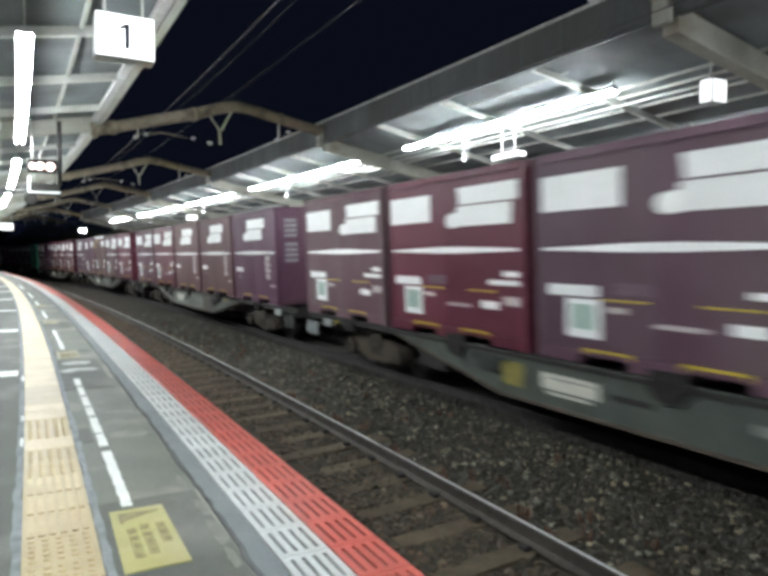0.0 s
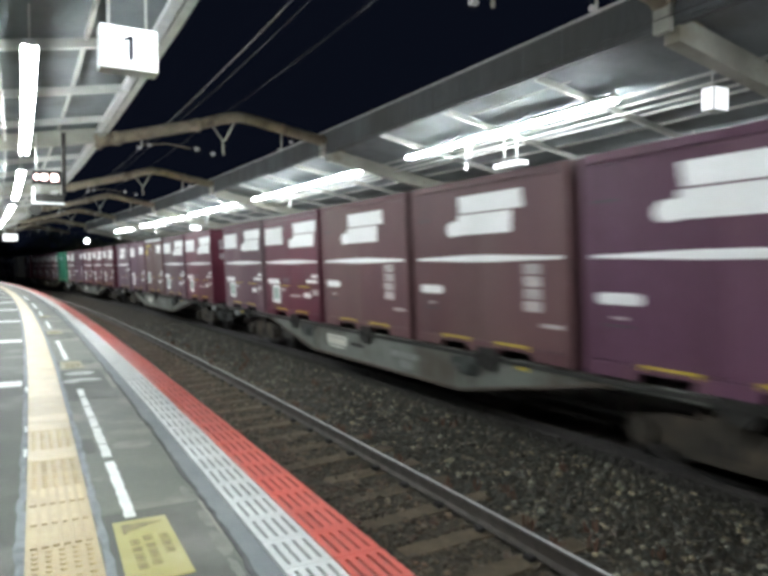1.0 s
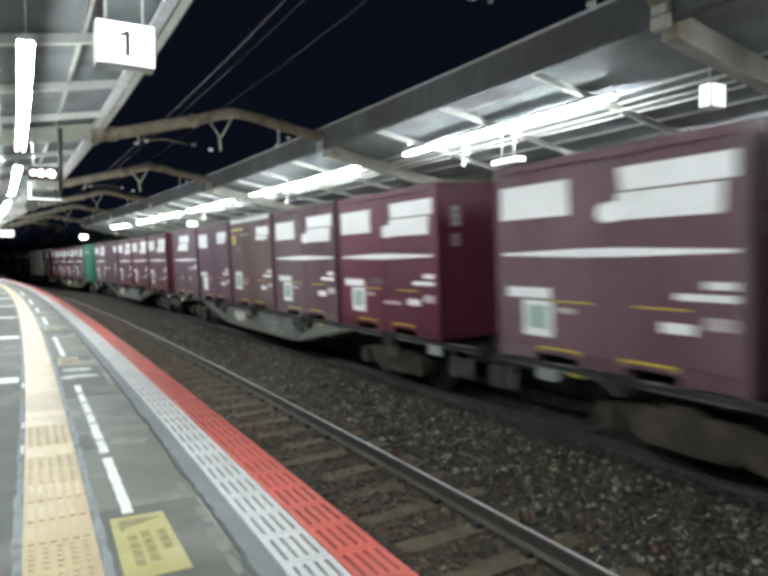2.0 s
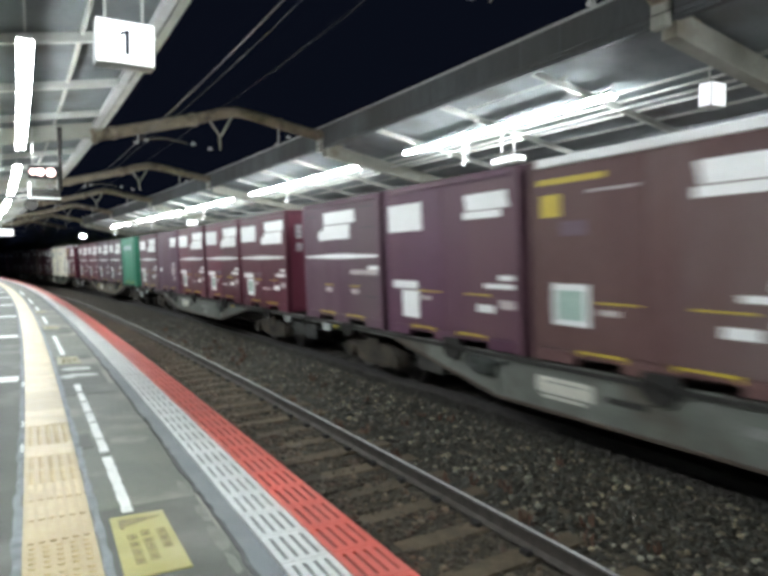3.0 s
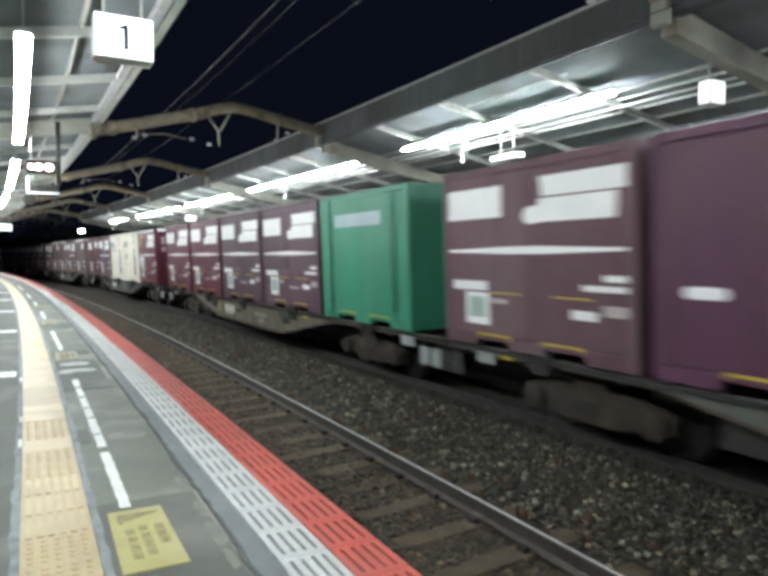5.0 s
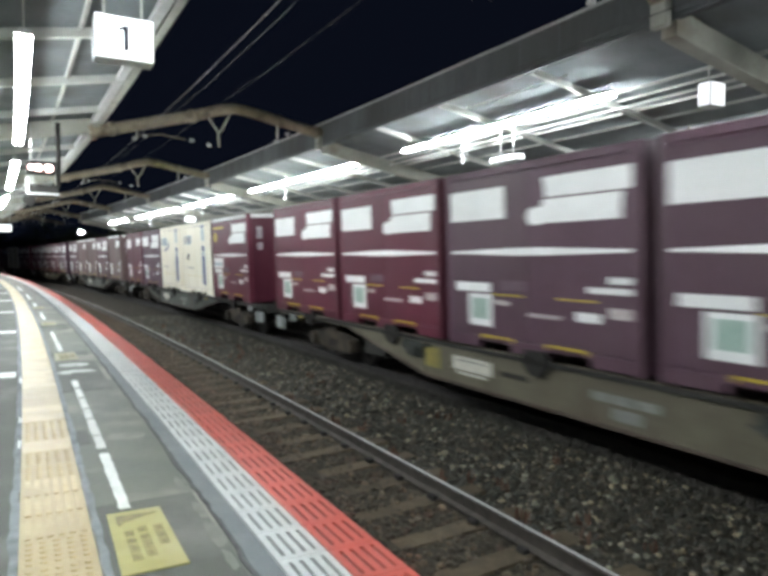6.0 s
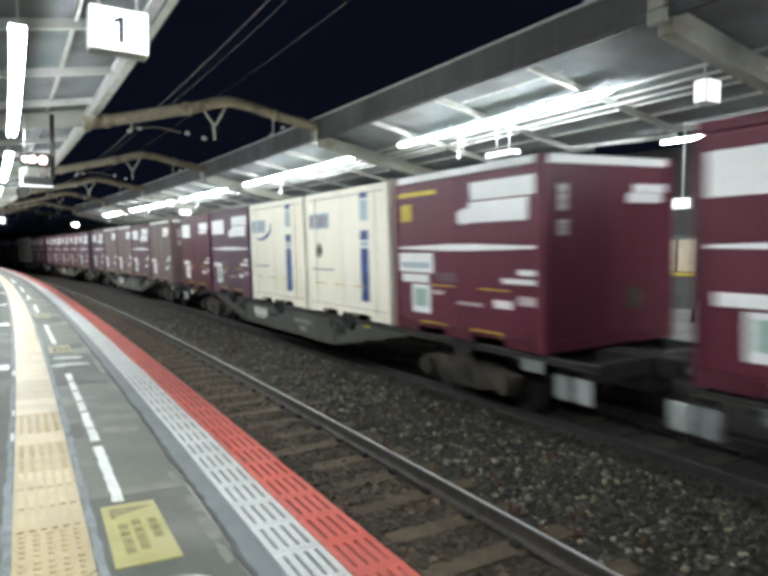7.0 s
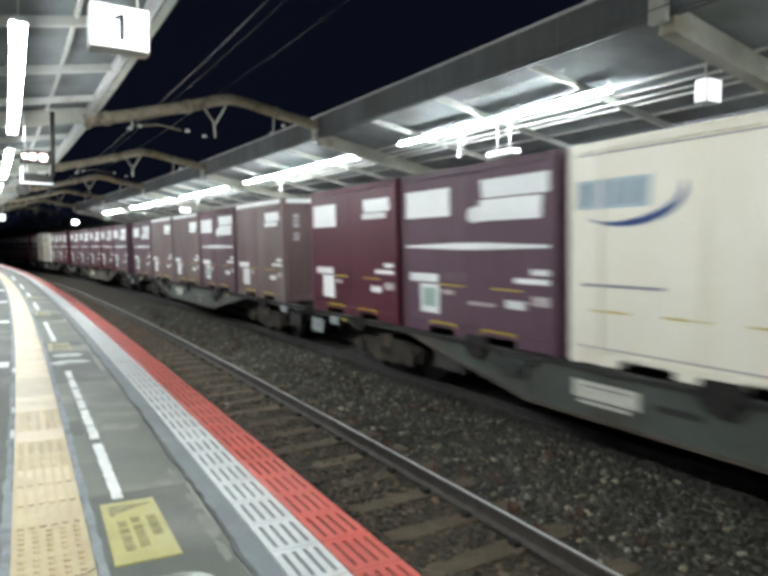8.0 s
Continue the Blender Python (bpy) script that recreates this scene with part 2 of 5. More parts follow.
M["decal_old"] = mat("worn_white_decal", (0.55, 0.50, 0.49), (0.36, 0.31, 0.31), 0.5, scale=7, fine=24, bump=0.02, rand=0.15)
M["decal_blue"] = mat("blue_decal", (0.020, 0.060, 0.22), (0.018, 0.050, 0.17), 0.45, scale=2, fine=20, bump=0.02)
M["decal_pale"] = mat("pale_blue_decal", (0.42, 0.52, 0.55), (0.34, 0.43, 0.46), 0.5, scale=2, fine=20, bump=0.02)
M["decal_dim"] = mat("grey_blue_decal", (0.34, 0.41, 0.47), (0.27, 0.33, 0.38), 0.5, scale=2, fine=20, bump=0.02)
M["decal_yellow"] = mat("yellow_decal", (0.60, 0.45, 0.035), (0.45, 0.33, 0.03), 0.5, scale=4, fine=30, bump=0.02)
M["decal_green"] = mat("green_label", (0.30, 0.44, 0.38), (0.40, 0.52, 0.46), 0.5, scale=9, fine=30, bump=0.02)
M["decal_grey"] = mat("grey_decal", (0.22, 0.20, 0.22), (0.30, 0.28, 0.30), 0.5, scale=9, fine=30, bump=0.02)
M["decal_black"] = mat("black_decal", (0.03, 0.03, 0.035), (0.05, 0.05, 0.05), 0.5, bump=0.02)
M["foliage"] = mat("dark_foliage", (0.040, 0.060, 0.028), (0.060, 0.080, 0.038), 0.7, scale=0.8, fine=6, bump=0.0)
M["bark"] = mat("bark", (0.07, 0.055, 0.042), (0.045, 0.036, 0.028), 0.9, scale=4, fine=30, bump=0.4)
M["board_pale"] = mat("label_board", (0.66, 0.65, 0.56), (0.50, 0.49, 0.43), 0.55, scale=7, fine=30, bump=0.02)
M["board_yellow"] = mat("worn_yellow_board", (0.30, 0.25, 0.05), (0.16, 0.14, 0.05), 0.6, scale=9, fine=30, bump=0.02)
M["decal_faint"] = mat("faint_label", (0.135, 0.085, 0.115), (0.105, 0.060, 0.082), 0.5, scale=9, fine=30, bump=0.02)
M["plant"] = mat("weed", (0.115, 0.052, 0.034), (0.085, 0.048, 0.028), 0.8)
M["tube"] = glow("fluorescent_tube", (0.90, 0.97, 1.0), TUBE_GLOW)
M["sign_glow"] = glow("sign_face", (0.93, 0.97, 1.0), 1.6)
M["box_glow"] = glow("lamp_box_face", (0.93, 0.97, 1.0), 1.1)
M["edge_glow"] = glow("sign_edge", (0.80, 0.98, 0.94), 0.55)
M["led_red"] = glow("led_red", (1.0, 0.55, 0.50), 7.0)
M["far_lamp"] = glow("far_lamp", (0.9, 1.0, 0.98), 30.0)
M["housing"] = mat("lamp_housing", (0.62, 0.63, 0.62), (0.5, 0.51, 0.5), 0.5, bump=0.02)
M["wire_dark"] = mat("wire_dark", (0.045, 0.042, 0.04), (0.03, 0.03, 0.03), 0.6, bump=0)
M["sticker_old"] = mat("sticker_old", (0.27, 0.255, 0.14), (0.21, 0.205, 0.13), 0.6, scale=5, fine=70, bump=0.05)
M["poster"] = mat("poster_beige", (0.55, 0.46, 0.34), (0.42, 0.35, 0.26), 0.5, scale=5, fine=18, bump=0.02)
M["ink"] = mat("sign_ink", (0.01, 0.012, 0.02), (0.02, 0.02, 0.03), 0.5, bump=0)
M["glass_ins"] = mat("insulator", (0.6, 0.6, 0.58), (0.45, 0.45, 0.43), 0.25, bump=0)
M["soil"] = mat("dark_ground", (0.03, 0.03, 0.026), (0.05, 0.047, 0.04), 0.95, scale=0.5, fine=6, bump=0.3)


# ---------------------------------------------------------------- mesh helpers
def part(name, bm, material, parent=None, label=""):
    """Links a bmesh as one mesh object, under a thing or a part."""
    me = bpy.data.meshes.new(name)
    bmesh.ops.recalc_face_normals(bm, faces=bm.faces)
    bm.to_mesh(me)
    bm.free()
    me.materials.append(M[material])
    ob = new(name, me)
    if parent:
        ob.parent = parent
    if label:
        ob["label"] = label
    return ob


def share(name, me, parent, m):
    ob = new(name, me)
    ob.parent = parent
    ob.matrix_basis = m
    return ob


def thing(name, label, category, group="", kind="", m=None):
    ob = tagged(new(name), label, category, group, kind)
    ob.empty_display_size = 0.1
    if m is not None:
        ob.matrix_basis = m
    return ob


def box(bm, x0, x1, y0, y1, z0, z1, m=None, bevel=0.0):
    vs = [Vector((x, y, z)) for x in (x0, x1) for y in (y0, y1) for z in (z0, z1)]
    if m is not None:
        vs = [m @ v for v in vs]
    v = [bm.verts.new(p) for p in vs]
    fs = [bm.faces.new([v[i] for i in q]) for q in ((0, 1, 3, 2), (4, 6, 7, 5), (0, 4, 5, 1), (2, 3, 7, 6), (0, 2, 6, 4), (1, 5, 7, 3))]
    if bevel:
        bmesh.ops.bevel(bm, geom=list({e for f in fs for e in f.edges}), offset=bevel, segments=1, affect="EDGES")
    return bm


def boxed(*a, **k):
    return box(bmesh.new(), *a, **k)


def prism(bm, pts, d0, d1, axes="xz"):
    """A flat outline pushed from d0 to d1 along the axis that axes leaves out."""
    def put(a, b, d):
        return {"xz": (a, d, b), "xy": (a, b, d), "yz": (d, a, b)}[axes]
    lo = [bm.verts.new(put(a, b, d0)) for a, b in pts]
    hi = [bm.verts.new(put(a, b, d1)) for a, b in pts]
    bm.faces.new(lo)
    bm.faces.new(hi[::-1])
    for i in range(len(pts)):
        j = (i + 1) % len(pts)
        bm.faces.new((lo[i], hi[i], hi[j], lo[j]))
    return bm


def sweep(bm, outline, s0, s1, step=1.5, closed=True):
    """An outline in (n, z) carried along the curve from s0 to s1."""
    k = max(1, round((s1 - s0) / step))
    rings = []
    for i in range(k + 1):
        s = s0 + (s1 - s0) * i / k
        rings.append([bm.verts.new(at(s, n, z)) for n, z in outline])
    m = len(outline)
    for a, b in zip(rings, rings[1:]):
        for i in range(m if closed else m - 1):
            j = (i + 1) % m
            bm.faces.new((a[i], a[j], b[j], b[i]))
    if closed:
        bm.faces.new(rings[0])
        bm.faces.new(rings[-1][::-1])
    return bm


def slab(s0, s1, n0, n1, z0, z1, step=1.5):
    return sweep(bmesh.new(), [(n0, z0), (n1, z0), (n1, z1), (n0, z1)], s0, s1, step)


def pipe(bm, pts, r, sides=8):
    """A round bar through the points."""
    pts = [Vector(p) for p in pts]
    rings = []
    for i, p in enumerate(pts):
        d = (pts[min(i + 1, len(pts) - 1)] - pts[max(i - 1, 0)]).normalized()
        up = Vector((0, 0, 1)) if abs(d.z) < 0.9 else Vector((1, 0, 0))
        a = d.cross(up).normalized()
        b = a.cross(d)
        rings.append([bm.verts.new(p + (a * math.cos(t) + b * math.sin(t)) * r) for t in (2 * math.pi * j / sides for j in range(sides))])
    for a, b in zip(rings, rings[1:]):
        for i in range(sides):
            j = (i + 1) % sides
            f = bm.faces.new((a[i], a[j], b[j], b[i]))
            f.smooth = True
    bm.faces.new(rings[0][::-1])
    bm.faces.new(rings[-1])
    return bm


def disc(bm, x, y, z, r, w, axis="y", sides=20):
    """A round plate of width w whose axis is y (or x, z)."""
    rot = {"y": Matrix.Rotation(math.pi / 2, 4, "X"), "x": Matrix.Rotation(math.pi / 2, 4, "Y"), "z": Matrix.Identity(4)}[axis]
    bmesh.ops.create_cone(bm, cap_ends=True, segments=sides, radius1=r, radius2=r, depth=w, matrix=Matrix.Translation((x, y, z)) @ rot)
    return bm


S0, S1 = -130.0, 240.0


# ---------------------------------------------------------------- ground
def build_ground():
    bm = bmesh.new()
    box(bm, -900, 900, -900, 900, -1.6, -1.45)
    tagged(part("ground", bm, "soil"), "dark bare ground around the station at night", "ground", kind="structure")
    bed = sweep(bmesh.new(), [(0.02, -1.40), (0.02, -1.14), (0.5, -1.12), (1.67, -1.13), (2.7, -1.10), (3.5, -1.09), (4.4, -1.10), (4.66, -1.097), (4.66, -1.40)], S0, S1, 2.0)
    # from 4.66 outward the bed carries the wagons' shade in its colour
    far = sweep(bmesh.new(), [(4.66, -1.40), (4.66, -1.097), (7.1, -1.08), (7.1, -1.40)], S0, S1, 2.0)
    tagged(part("ballast_bed", far, "ballast_shaded"), "dark ballast bed under the far track, darkened further as the train's shade", "ballast", kind="structure")
    tagged(part("ballast_bed", bed, "ballast"), "brown grey ballast bed under the near track", "ballast", kind="structure")


def rail(n, z, name):
    prof = [(-0.062, -0.153), (0.062, -0.153), (0.062, -0.142), (0.012, -0.118), (0.010, -0.045), (0.032, -0.036), (0.032, -0.006), (0.026, -0.001), (-0.026, -0.001), (-0.032, -0.006), (-0.032, -0.036), (-0.010, -0.045), (-0.012, -0.118), (-0.062, -0.142)]
    ob = part(name, sweep(bmesh.new(), [(n + a, z + b) for a, b in prof], S0, S1, 1.5), "rail_side" if n < 3 else "rail_shaded")
    tagged(ob, "rusty steel rail with a bright worn top", "rail", "rails", "structure")
    part("running_surface", slab(S0, S1, n - 0.015, n + 0.012, z - 0.001, z + 0.003, 1.5), "rail_top" if n < 3 else "rail_shiny", ob, "shiny worn rail top")


def build_tracks():
    k = math.sin(math.radians(LEAN)) * 0.5335
    for n, z in ((NT1, ZT1), (NT2, ZT2)):
        low = 0.035 if n == NT1 else 0.0
        rail(n - 0.5655 - low * 0.8, z - k - low, "rail")
        rail(n + 0.5655, z + k, "rail")


# ---------------------------------------------------------------- near platform
def ragged(s0, s1, n0, n1, z, step, wear):
    """A thin painted or poured strip along the platform, with worn uneven edges."""
    k = max(2, int((s1 - s0) / step))
    bm = bmesh.new()
    rows = []
    for i in range(k + 1):
        s = s0 + (s1 - s0) * i / k
        a, d = n0 + random.uniform(-wear, wear), n1 + random.uniform(-wear, wear)
        e = random.uniform(-wear, wear) if i in (0, k) else 0.0
        rows.append([bm.verts.new(at(*q)) for q in ((s + e, a, -0.004), (s + e, a, z), (s - e, d, z), (s - e, d, -0.004))])
    for p, q in zip(rows, rows[1:]):
        for j in range(3):
            bm.faces.new((p[j], p[j + 1], q[j + 1], q[j]))
    for r in (rows[0], rows[-1]):
        bm.faces.new(r)
    bmesh.ops.recalc_face_normals(bm, faces=bm.faces)
    return bm


def build_platform():
    plat = part("platform", sweep(bmesh.new(), [(-7.0, -1.4), (-0.10, -1.4), (-0.10, -0.16), (0.0, -0.14), (0.0, -0.012), (-7.0, -0.012)], S0, S1, 1.5), "platform_side")
    tagged(plat, "concrete station platform with an overhanging edge", "platform", kind="structure")
    part("asphalt_surface", slab(S0, S1, -7.0, -0.56, -0.011, 0.0), "asphalt", plat, "worn grey asphalt surface")
    # uneven concrete edging strip
    bm = bmesh.new()
    rows = []
    for i in range(int((60 + 20) / 0.12)):
        s = -20 + i * 0.12
        w = 0.545 + 0.022 * noise.noise((s * 2.1, 0, 3)) + 0.012 * noise.noise((s * 9.0, 5, 3))
        rows.append([bm.verts.new(at(s, n, z)) for n, z in ((-w, -0.005), (-w + 0.006, 0.004), (-0.452, 0.004), (-0.452, -0.005))])
    for a, b in zip(rows, rows[1:]):
        for i in range(3):
            bm.faces.new((a[i], a[i + 1], b[i + 1], b[i]))
    part("edging_strip", bm, "concrete", plat, "blue-grey concrete strip with a ragged edge")
    bm = bmesh.new()
    rows = []
    for i in range(int((30 + 5) / 0.1)):
        s = -5 + i * 0.1
        w = 0.545 + 0.022 * noise.noise((s * 2.1, 0, 3)) + 0.012 * noise.noise((s * 9.0, 5, 3))
        k = 0.014 + 0.020 * max(0.0, noise.noise((s * 1.3, 8, 1))) + 0.006 * noise.noise((s * 11, 2, 1))
        rows.append([bm.verts.new(at(s, n, z)) for n, z in ((-w - k, -0.003), (-w - k + 0.003, 0.0055), (-w + 0.004, 0.0055), (-w + 0.006, -0.003))])
    for a, b in zip(rows, rows[1:]):
        for i in range(3):
            bm.faces.new((a[i], a[i + 1], b[i + 1], b[i]))
    part("joint_crack", bm, "slot", plat, "dark ragged joint")
    part("panel_bed", slab(S0, S1, -0.451, 0.0, -0.011, 0.004), "slot", plat)
    # dark repair patches in the asphalt
    for s0, s1, n0, n1 in ((2.2, 3.62, -1.09, -0.58), (6.9, 8.9, -1.09, -0.62), (-1.5, 1.6, -1.08, -0.6), (13.0, 14.2, -1.09, -0.62), (4.9, 5.3, -1.09, -0.98), (9.5, 9.9, -1.09, -0.62)):
        part("asphalt_patch", slab(s0, s1, n0, n1, -0.004, 0.003, 0.5), "patch", plat, "darker asphalt repair patch")
    part("asphalt_patch", slab(-20, 60, -2.6, -1.42, -0.004, 0.003, 1.5), "patch", plat, "darker asphalt lane behind the tactile strip")
    # crossing lines behind the tactile strip
    for i in range(0, 10):
        s = 8.17 + 4.75 * i
        part("white_line", slab(s - 0.17, s + 0.17, -2.55, -1.46, 0.0, 0.007, 1.0), "white_paint", plat, "painted white line")
    # remains of a white border beside the tactile strip
    for s0, s1 in ((4.98, 5.2), (5.75, 5.95), (7.6, 7.9)):
        part("white_border", ragged(s0, s1, -1.424, -1.408, 0.007, 0.04, 0.004), "white_paint", plat, "worn white painted border")
    # pale mortar along both sides of the tactile strip
    for n0, n1 in ((-1.098, -1.062), (-1.442, -1.406)):
        part("mortar_strip", ragged(-6, 36, n0, n1, 0.0046, 0.11, 0.009), "grout", plat, "ragged pale mortar strip")
    # dashed line
    for s0, s1 in ((3.53, 4.60), (4.74, 5.08), (5.12, 5.62), (5.68, 6.02), (6.08, 6.50), (6.58, 7.0), (7.08, 7.5), (10.0, 12.6), (15.3, 17.2), (19.0, 21.0), (23.0, 26.0), (29, 33), (-1.2, 0.3)):
        part("white_dash", ragged(s0, s1, -0.958, -0.902, 0.006, 0.05 if s0 < 8 else 0.3, 0.005), "white_paint", plat, "worn white painted dash")
    # painted foot marks beside the second notice
    for s, w in ((1.90, 0.16), (2.475, 0.13), (8.05, 0.16), (8.62, 0.13)):
        bm = bmesh.new()
        disc(bm, 0, 0, 0, w, 0.008, "z", 24)
        ob = part("white_mark", bm, "white_worn", plat, "worn white painted oval")
        ob.matrix_basis = along(s, -0.86, 0.002) @ Matrix.Diagonal((1.0, 1.25, 1, 1))


def build_notice(s, paint, label):
    """The yellow notice stuck on the platform: sheet, triangle, rows of characters."""
    ob = thing("floor_notice", label, "floor sticker", "floor notices", m=along(s, -0.9, 0.003))
    part("sheet", prism(bmesh.new(), [(0.0, -0.13), (0.71, -0.125), (0.71, 0.125), (0.0, 0.135)], 0.0, 0.005, "xy"), paint, ob)
    bm = bmesh.new()
    prism(bm, [(0.64, -0.10), (0.66, 0.085), (0.56, 0.07)], 0.0, 0.0075, "xy")
    part("warning_triangle", bm, "sticker_ink", ob, "faded grey triangle")
    part("text_bar", boxed(0.535, 0.655, 0.075, 0.092, 0, 0.008), "sticker_ink", ob)
    for y, a in ((-0.075, ((0.41, 0.47), (0.32, 0.39), (0.24, 0.30))), (-0.005, ((0.42, 0.48), (0.33, 0.38), (0.22, 0.31), (0.14, 0.20))), (0.055, ((0.39, 0.45), (0.31, 0.36), (0.20, 0.28), (0.12, 0.18)))):
        for x0, x1 in a:
            bm = bmesh.new()
            for i in range(3):
                d = (x1 - x0) / 5
                box(bm, x0 + 2 * i * d, x0 + (2 * i + 1) * d, y - 0.021, y + 0.021, 0.004, 0.007)
            box(bm, x0, x1, y - 0.004, y + 0.004, 0.004, 0.0072)
            part("text_bar", bm, "sticker_ink", ob)


# ---------------------------------------------------------------- canopies
BAY, FRAME0 = 2.9, 6.3


def build_canopy(side):
    """side 0: the near platform's canopy; side 1: the far one, which mirrors it."""
    e = 0.60 if side == 0 else 6.50
    d = -1 if side == 0 else 1
    name = "canopy"
    can = thing(name, "grey painted steel platform canopy with a sheet roof", "canopy", "platform canopies", "structure")
    a, b = -46.0, 64.5

    def cut(pts):
        return [(e + d * x, z) for x, z in pts]
    part("roof_sheet", sweep(bmesh.new(), cut([(0.05, 4.83), (4.2, 4.08), (4.2, 4.12), (0.05, 4.87)]), a, b, 2.9), "roof", can, "grey roof sheets")
    part("roof_sheet", sweep(bmesh.new(), cut([(4.2, 4.08), (8.4, 4.83), (8.4, 4.87), (4.2, 4.12)]), a, b, 2.9), "roof", can, "grey roof sheets")
    top = 5.22 if side else 4.98
    part("fascia", sweep(bmesh.new(), cut([(0, 4.66), (0.035, 4.66), (0.035, top), (0, top)]), a, b, 2.9), "fascia", can, "stained grey sheet fascia")
    part("fascia_rim", sweep(bmesh.new(), cut([(-0.03, top), (0.06, top), (0.06, top + 0.04), (-0.03, top + 0.04)]), a, b, 2.9), "steel", can)
    part("edge_beam", sweep(bmesh.new(), cut([(0.04, 4.62), (0.16, 4.62), (0.16, 4.78), (0.04, 4.78)]), a, b, 2.9), "steel" if side == 0 else "fascia", can)
    for x in ((1.15, 2.6) if side == 0 else (2.0, 2.35, 2.9, 3.5)):
        z = 4.83 - 0.18 * x - (0.06 if side == 0 else 0.03)
        h = 0.05 if side == 0 else 0.024
        part("purlin", sweep(bmesh.new(), cut([(x, z - h), (x + 0.05, z - h), (x + 0.05, z + h), (x, z + h)]), a, b, 2.9), "steel", can)
    # rafters, half a bay off the heavier frames on the near side
    ribs = [(FRAME0 + 4 * BAY * i, True) for i in range(-4, 6)]
    if side == 0:
        ribs += [(FRAME0 + (i + 0.45) * BAY, False) for i in range(-17, 20)]
    else:
        ribs += [(FRAME0 + i * BAY, False) for i in range(-17, 21) if i % 4]
    for s, heavy in ribs:
        w, h = (0.13, 0.36) if heavy else (0.05, 0.14) if side == 0 else (0.04, 0.12)
        m = along(s)
        bm = bmesh.new()
        for x0, z0, x1, z1 in ((0.10, 4.76, 4.2, 4.02), (4.2, 4.02, 8.3, 4.76)):
            pts = [(-(e + d * x0), z0), (-(e + d * x1), z1), (-(e + d * x1), z1 - h), (-(e + d * x0), z0 - h)]
            prism(bm, pts, -w, w, "yz")
        bm.transform(m)
        part("frame_beam" if heavy else "rafter", bm, "beam" if heavy else "steel", can)
        if heavy:
            bm = bmesh.new()
            pipe(bm, [at(s, e + d * 4.2, 0.0), at(s, e + d * 4.2, 3.9)], 0.11, 12)
            part("column", bm, "steel", can, "round steel column")
    # thin pipe along the edge and conduits
    if side == 0:
        part("gutter", sweep(bmesh.new(), cut([(0.20, 4.60), (0.34, 4.60), (0.34, 4.70), (0.20, 4.70)]), a, b, 2.9), "housing", can, "white gutter")
    else:
        part("conduit", pipe(bmesh.new(), [at(s, e + d * 0.75, 4.60) for s in np.arange(8.9, 12.0, 0.5)] + [at(11.7, e + d * 0.7, 4.62)], 0.018, 6), "steel", can)
    # seams of the fascia sheets
    i = 0
    while a + 0.97 * i < b:
        s = a + 0.97 * i
        m = along(s, e, 0)
        bm = boxed(-0.02, 0.02, *sorted((d * 0.002, d * -0.014)), 4.67, top - 0.01, m)
        part("fascia_seam", bm, "fascia", can)
        i += 1
    bm = pipe(bmesh.new(), [at(s, e + d * 2.3, 4.22) for s in np.arange(a, b, 2.9)], 0.025, 6)
    part("conduit", bm, "steel", can)


def lamp_run(s0, s1, n, z, hang):
    m0 = along(s0, n, z)
    lamp = thing("fluorescent_lamp", "lit row of twin white fluorescent tubes under the canopy", "lamp", "canopy lamps", m=m0)
    k = max(1, round((s1 - s0) / 1.25))
    step = (s1 - s0) / k
    inv = m0.inverted()
    for i in range(k):
        p, q = inv @ at(s0 + i * step, n, z), inv @ at(s0 + (i + 1) * step, n, z)
        m = Matrix.Translation(p) @ Matrix.Rotation(math.atan2(q.y - p.y, q.x - p.x), 4, "Z")
        bm = bmesh.new()
        prism(bm, [(-0.090, 0.028), (0.090, 0.028), (0.045, 0.10), (-0.045, 0.10)], 0.004, step - 0.004, "yz")
        bm.transform(m)
        tray = part("tray", bm, "housing", lamp, "white enamelled batten")
        for y in (-0.062, 0.062):
            tube = bmesh.new()
            pipe(tube, [m @ Vector((0.03, y, 0.0)), m @ Vector((step - 0.03, y, 0.0))], 0.022, 8)
            part("tube", tube, "tube", lamp)
    for i in range(0, k + 1, 2):
        p = inv @ at(min(s1 - 0.05, s0 + i * step + 0.05), n, z)
        part("hanger", pipe(bmesh.new(), [p + Vector((0, 0, 0.10)), p + Vector((0, 0, hang))], 0.012, 6), "steel", lamp)


def build_lamps():
    # unseen run overhead, added and sized to brighten the foreground
    lamp_run(0.4, 5.4, -1.36, 3.85, 0.52)
    for i in range(0, 5):
        s = 8.85 + 11.6 * i
        lamp_run(s, s + 8.35, -1.32, 3.85, 0.52)
    for s0, s1 in ((-3.4, 4.2), (8.5, 15.7), (18.1, 28.4), (31.0, 38.6), (40.3, 51.0), (52.6, 59.8)):
        lamp_run(s0, s1, 8.0, 4.27, 0.2)
    for s0, s1 in ((8.5, 11.6), (31.8, 36.4)):
        lamp_run(s0, s1, 13.5, 4.27, 0.2)


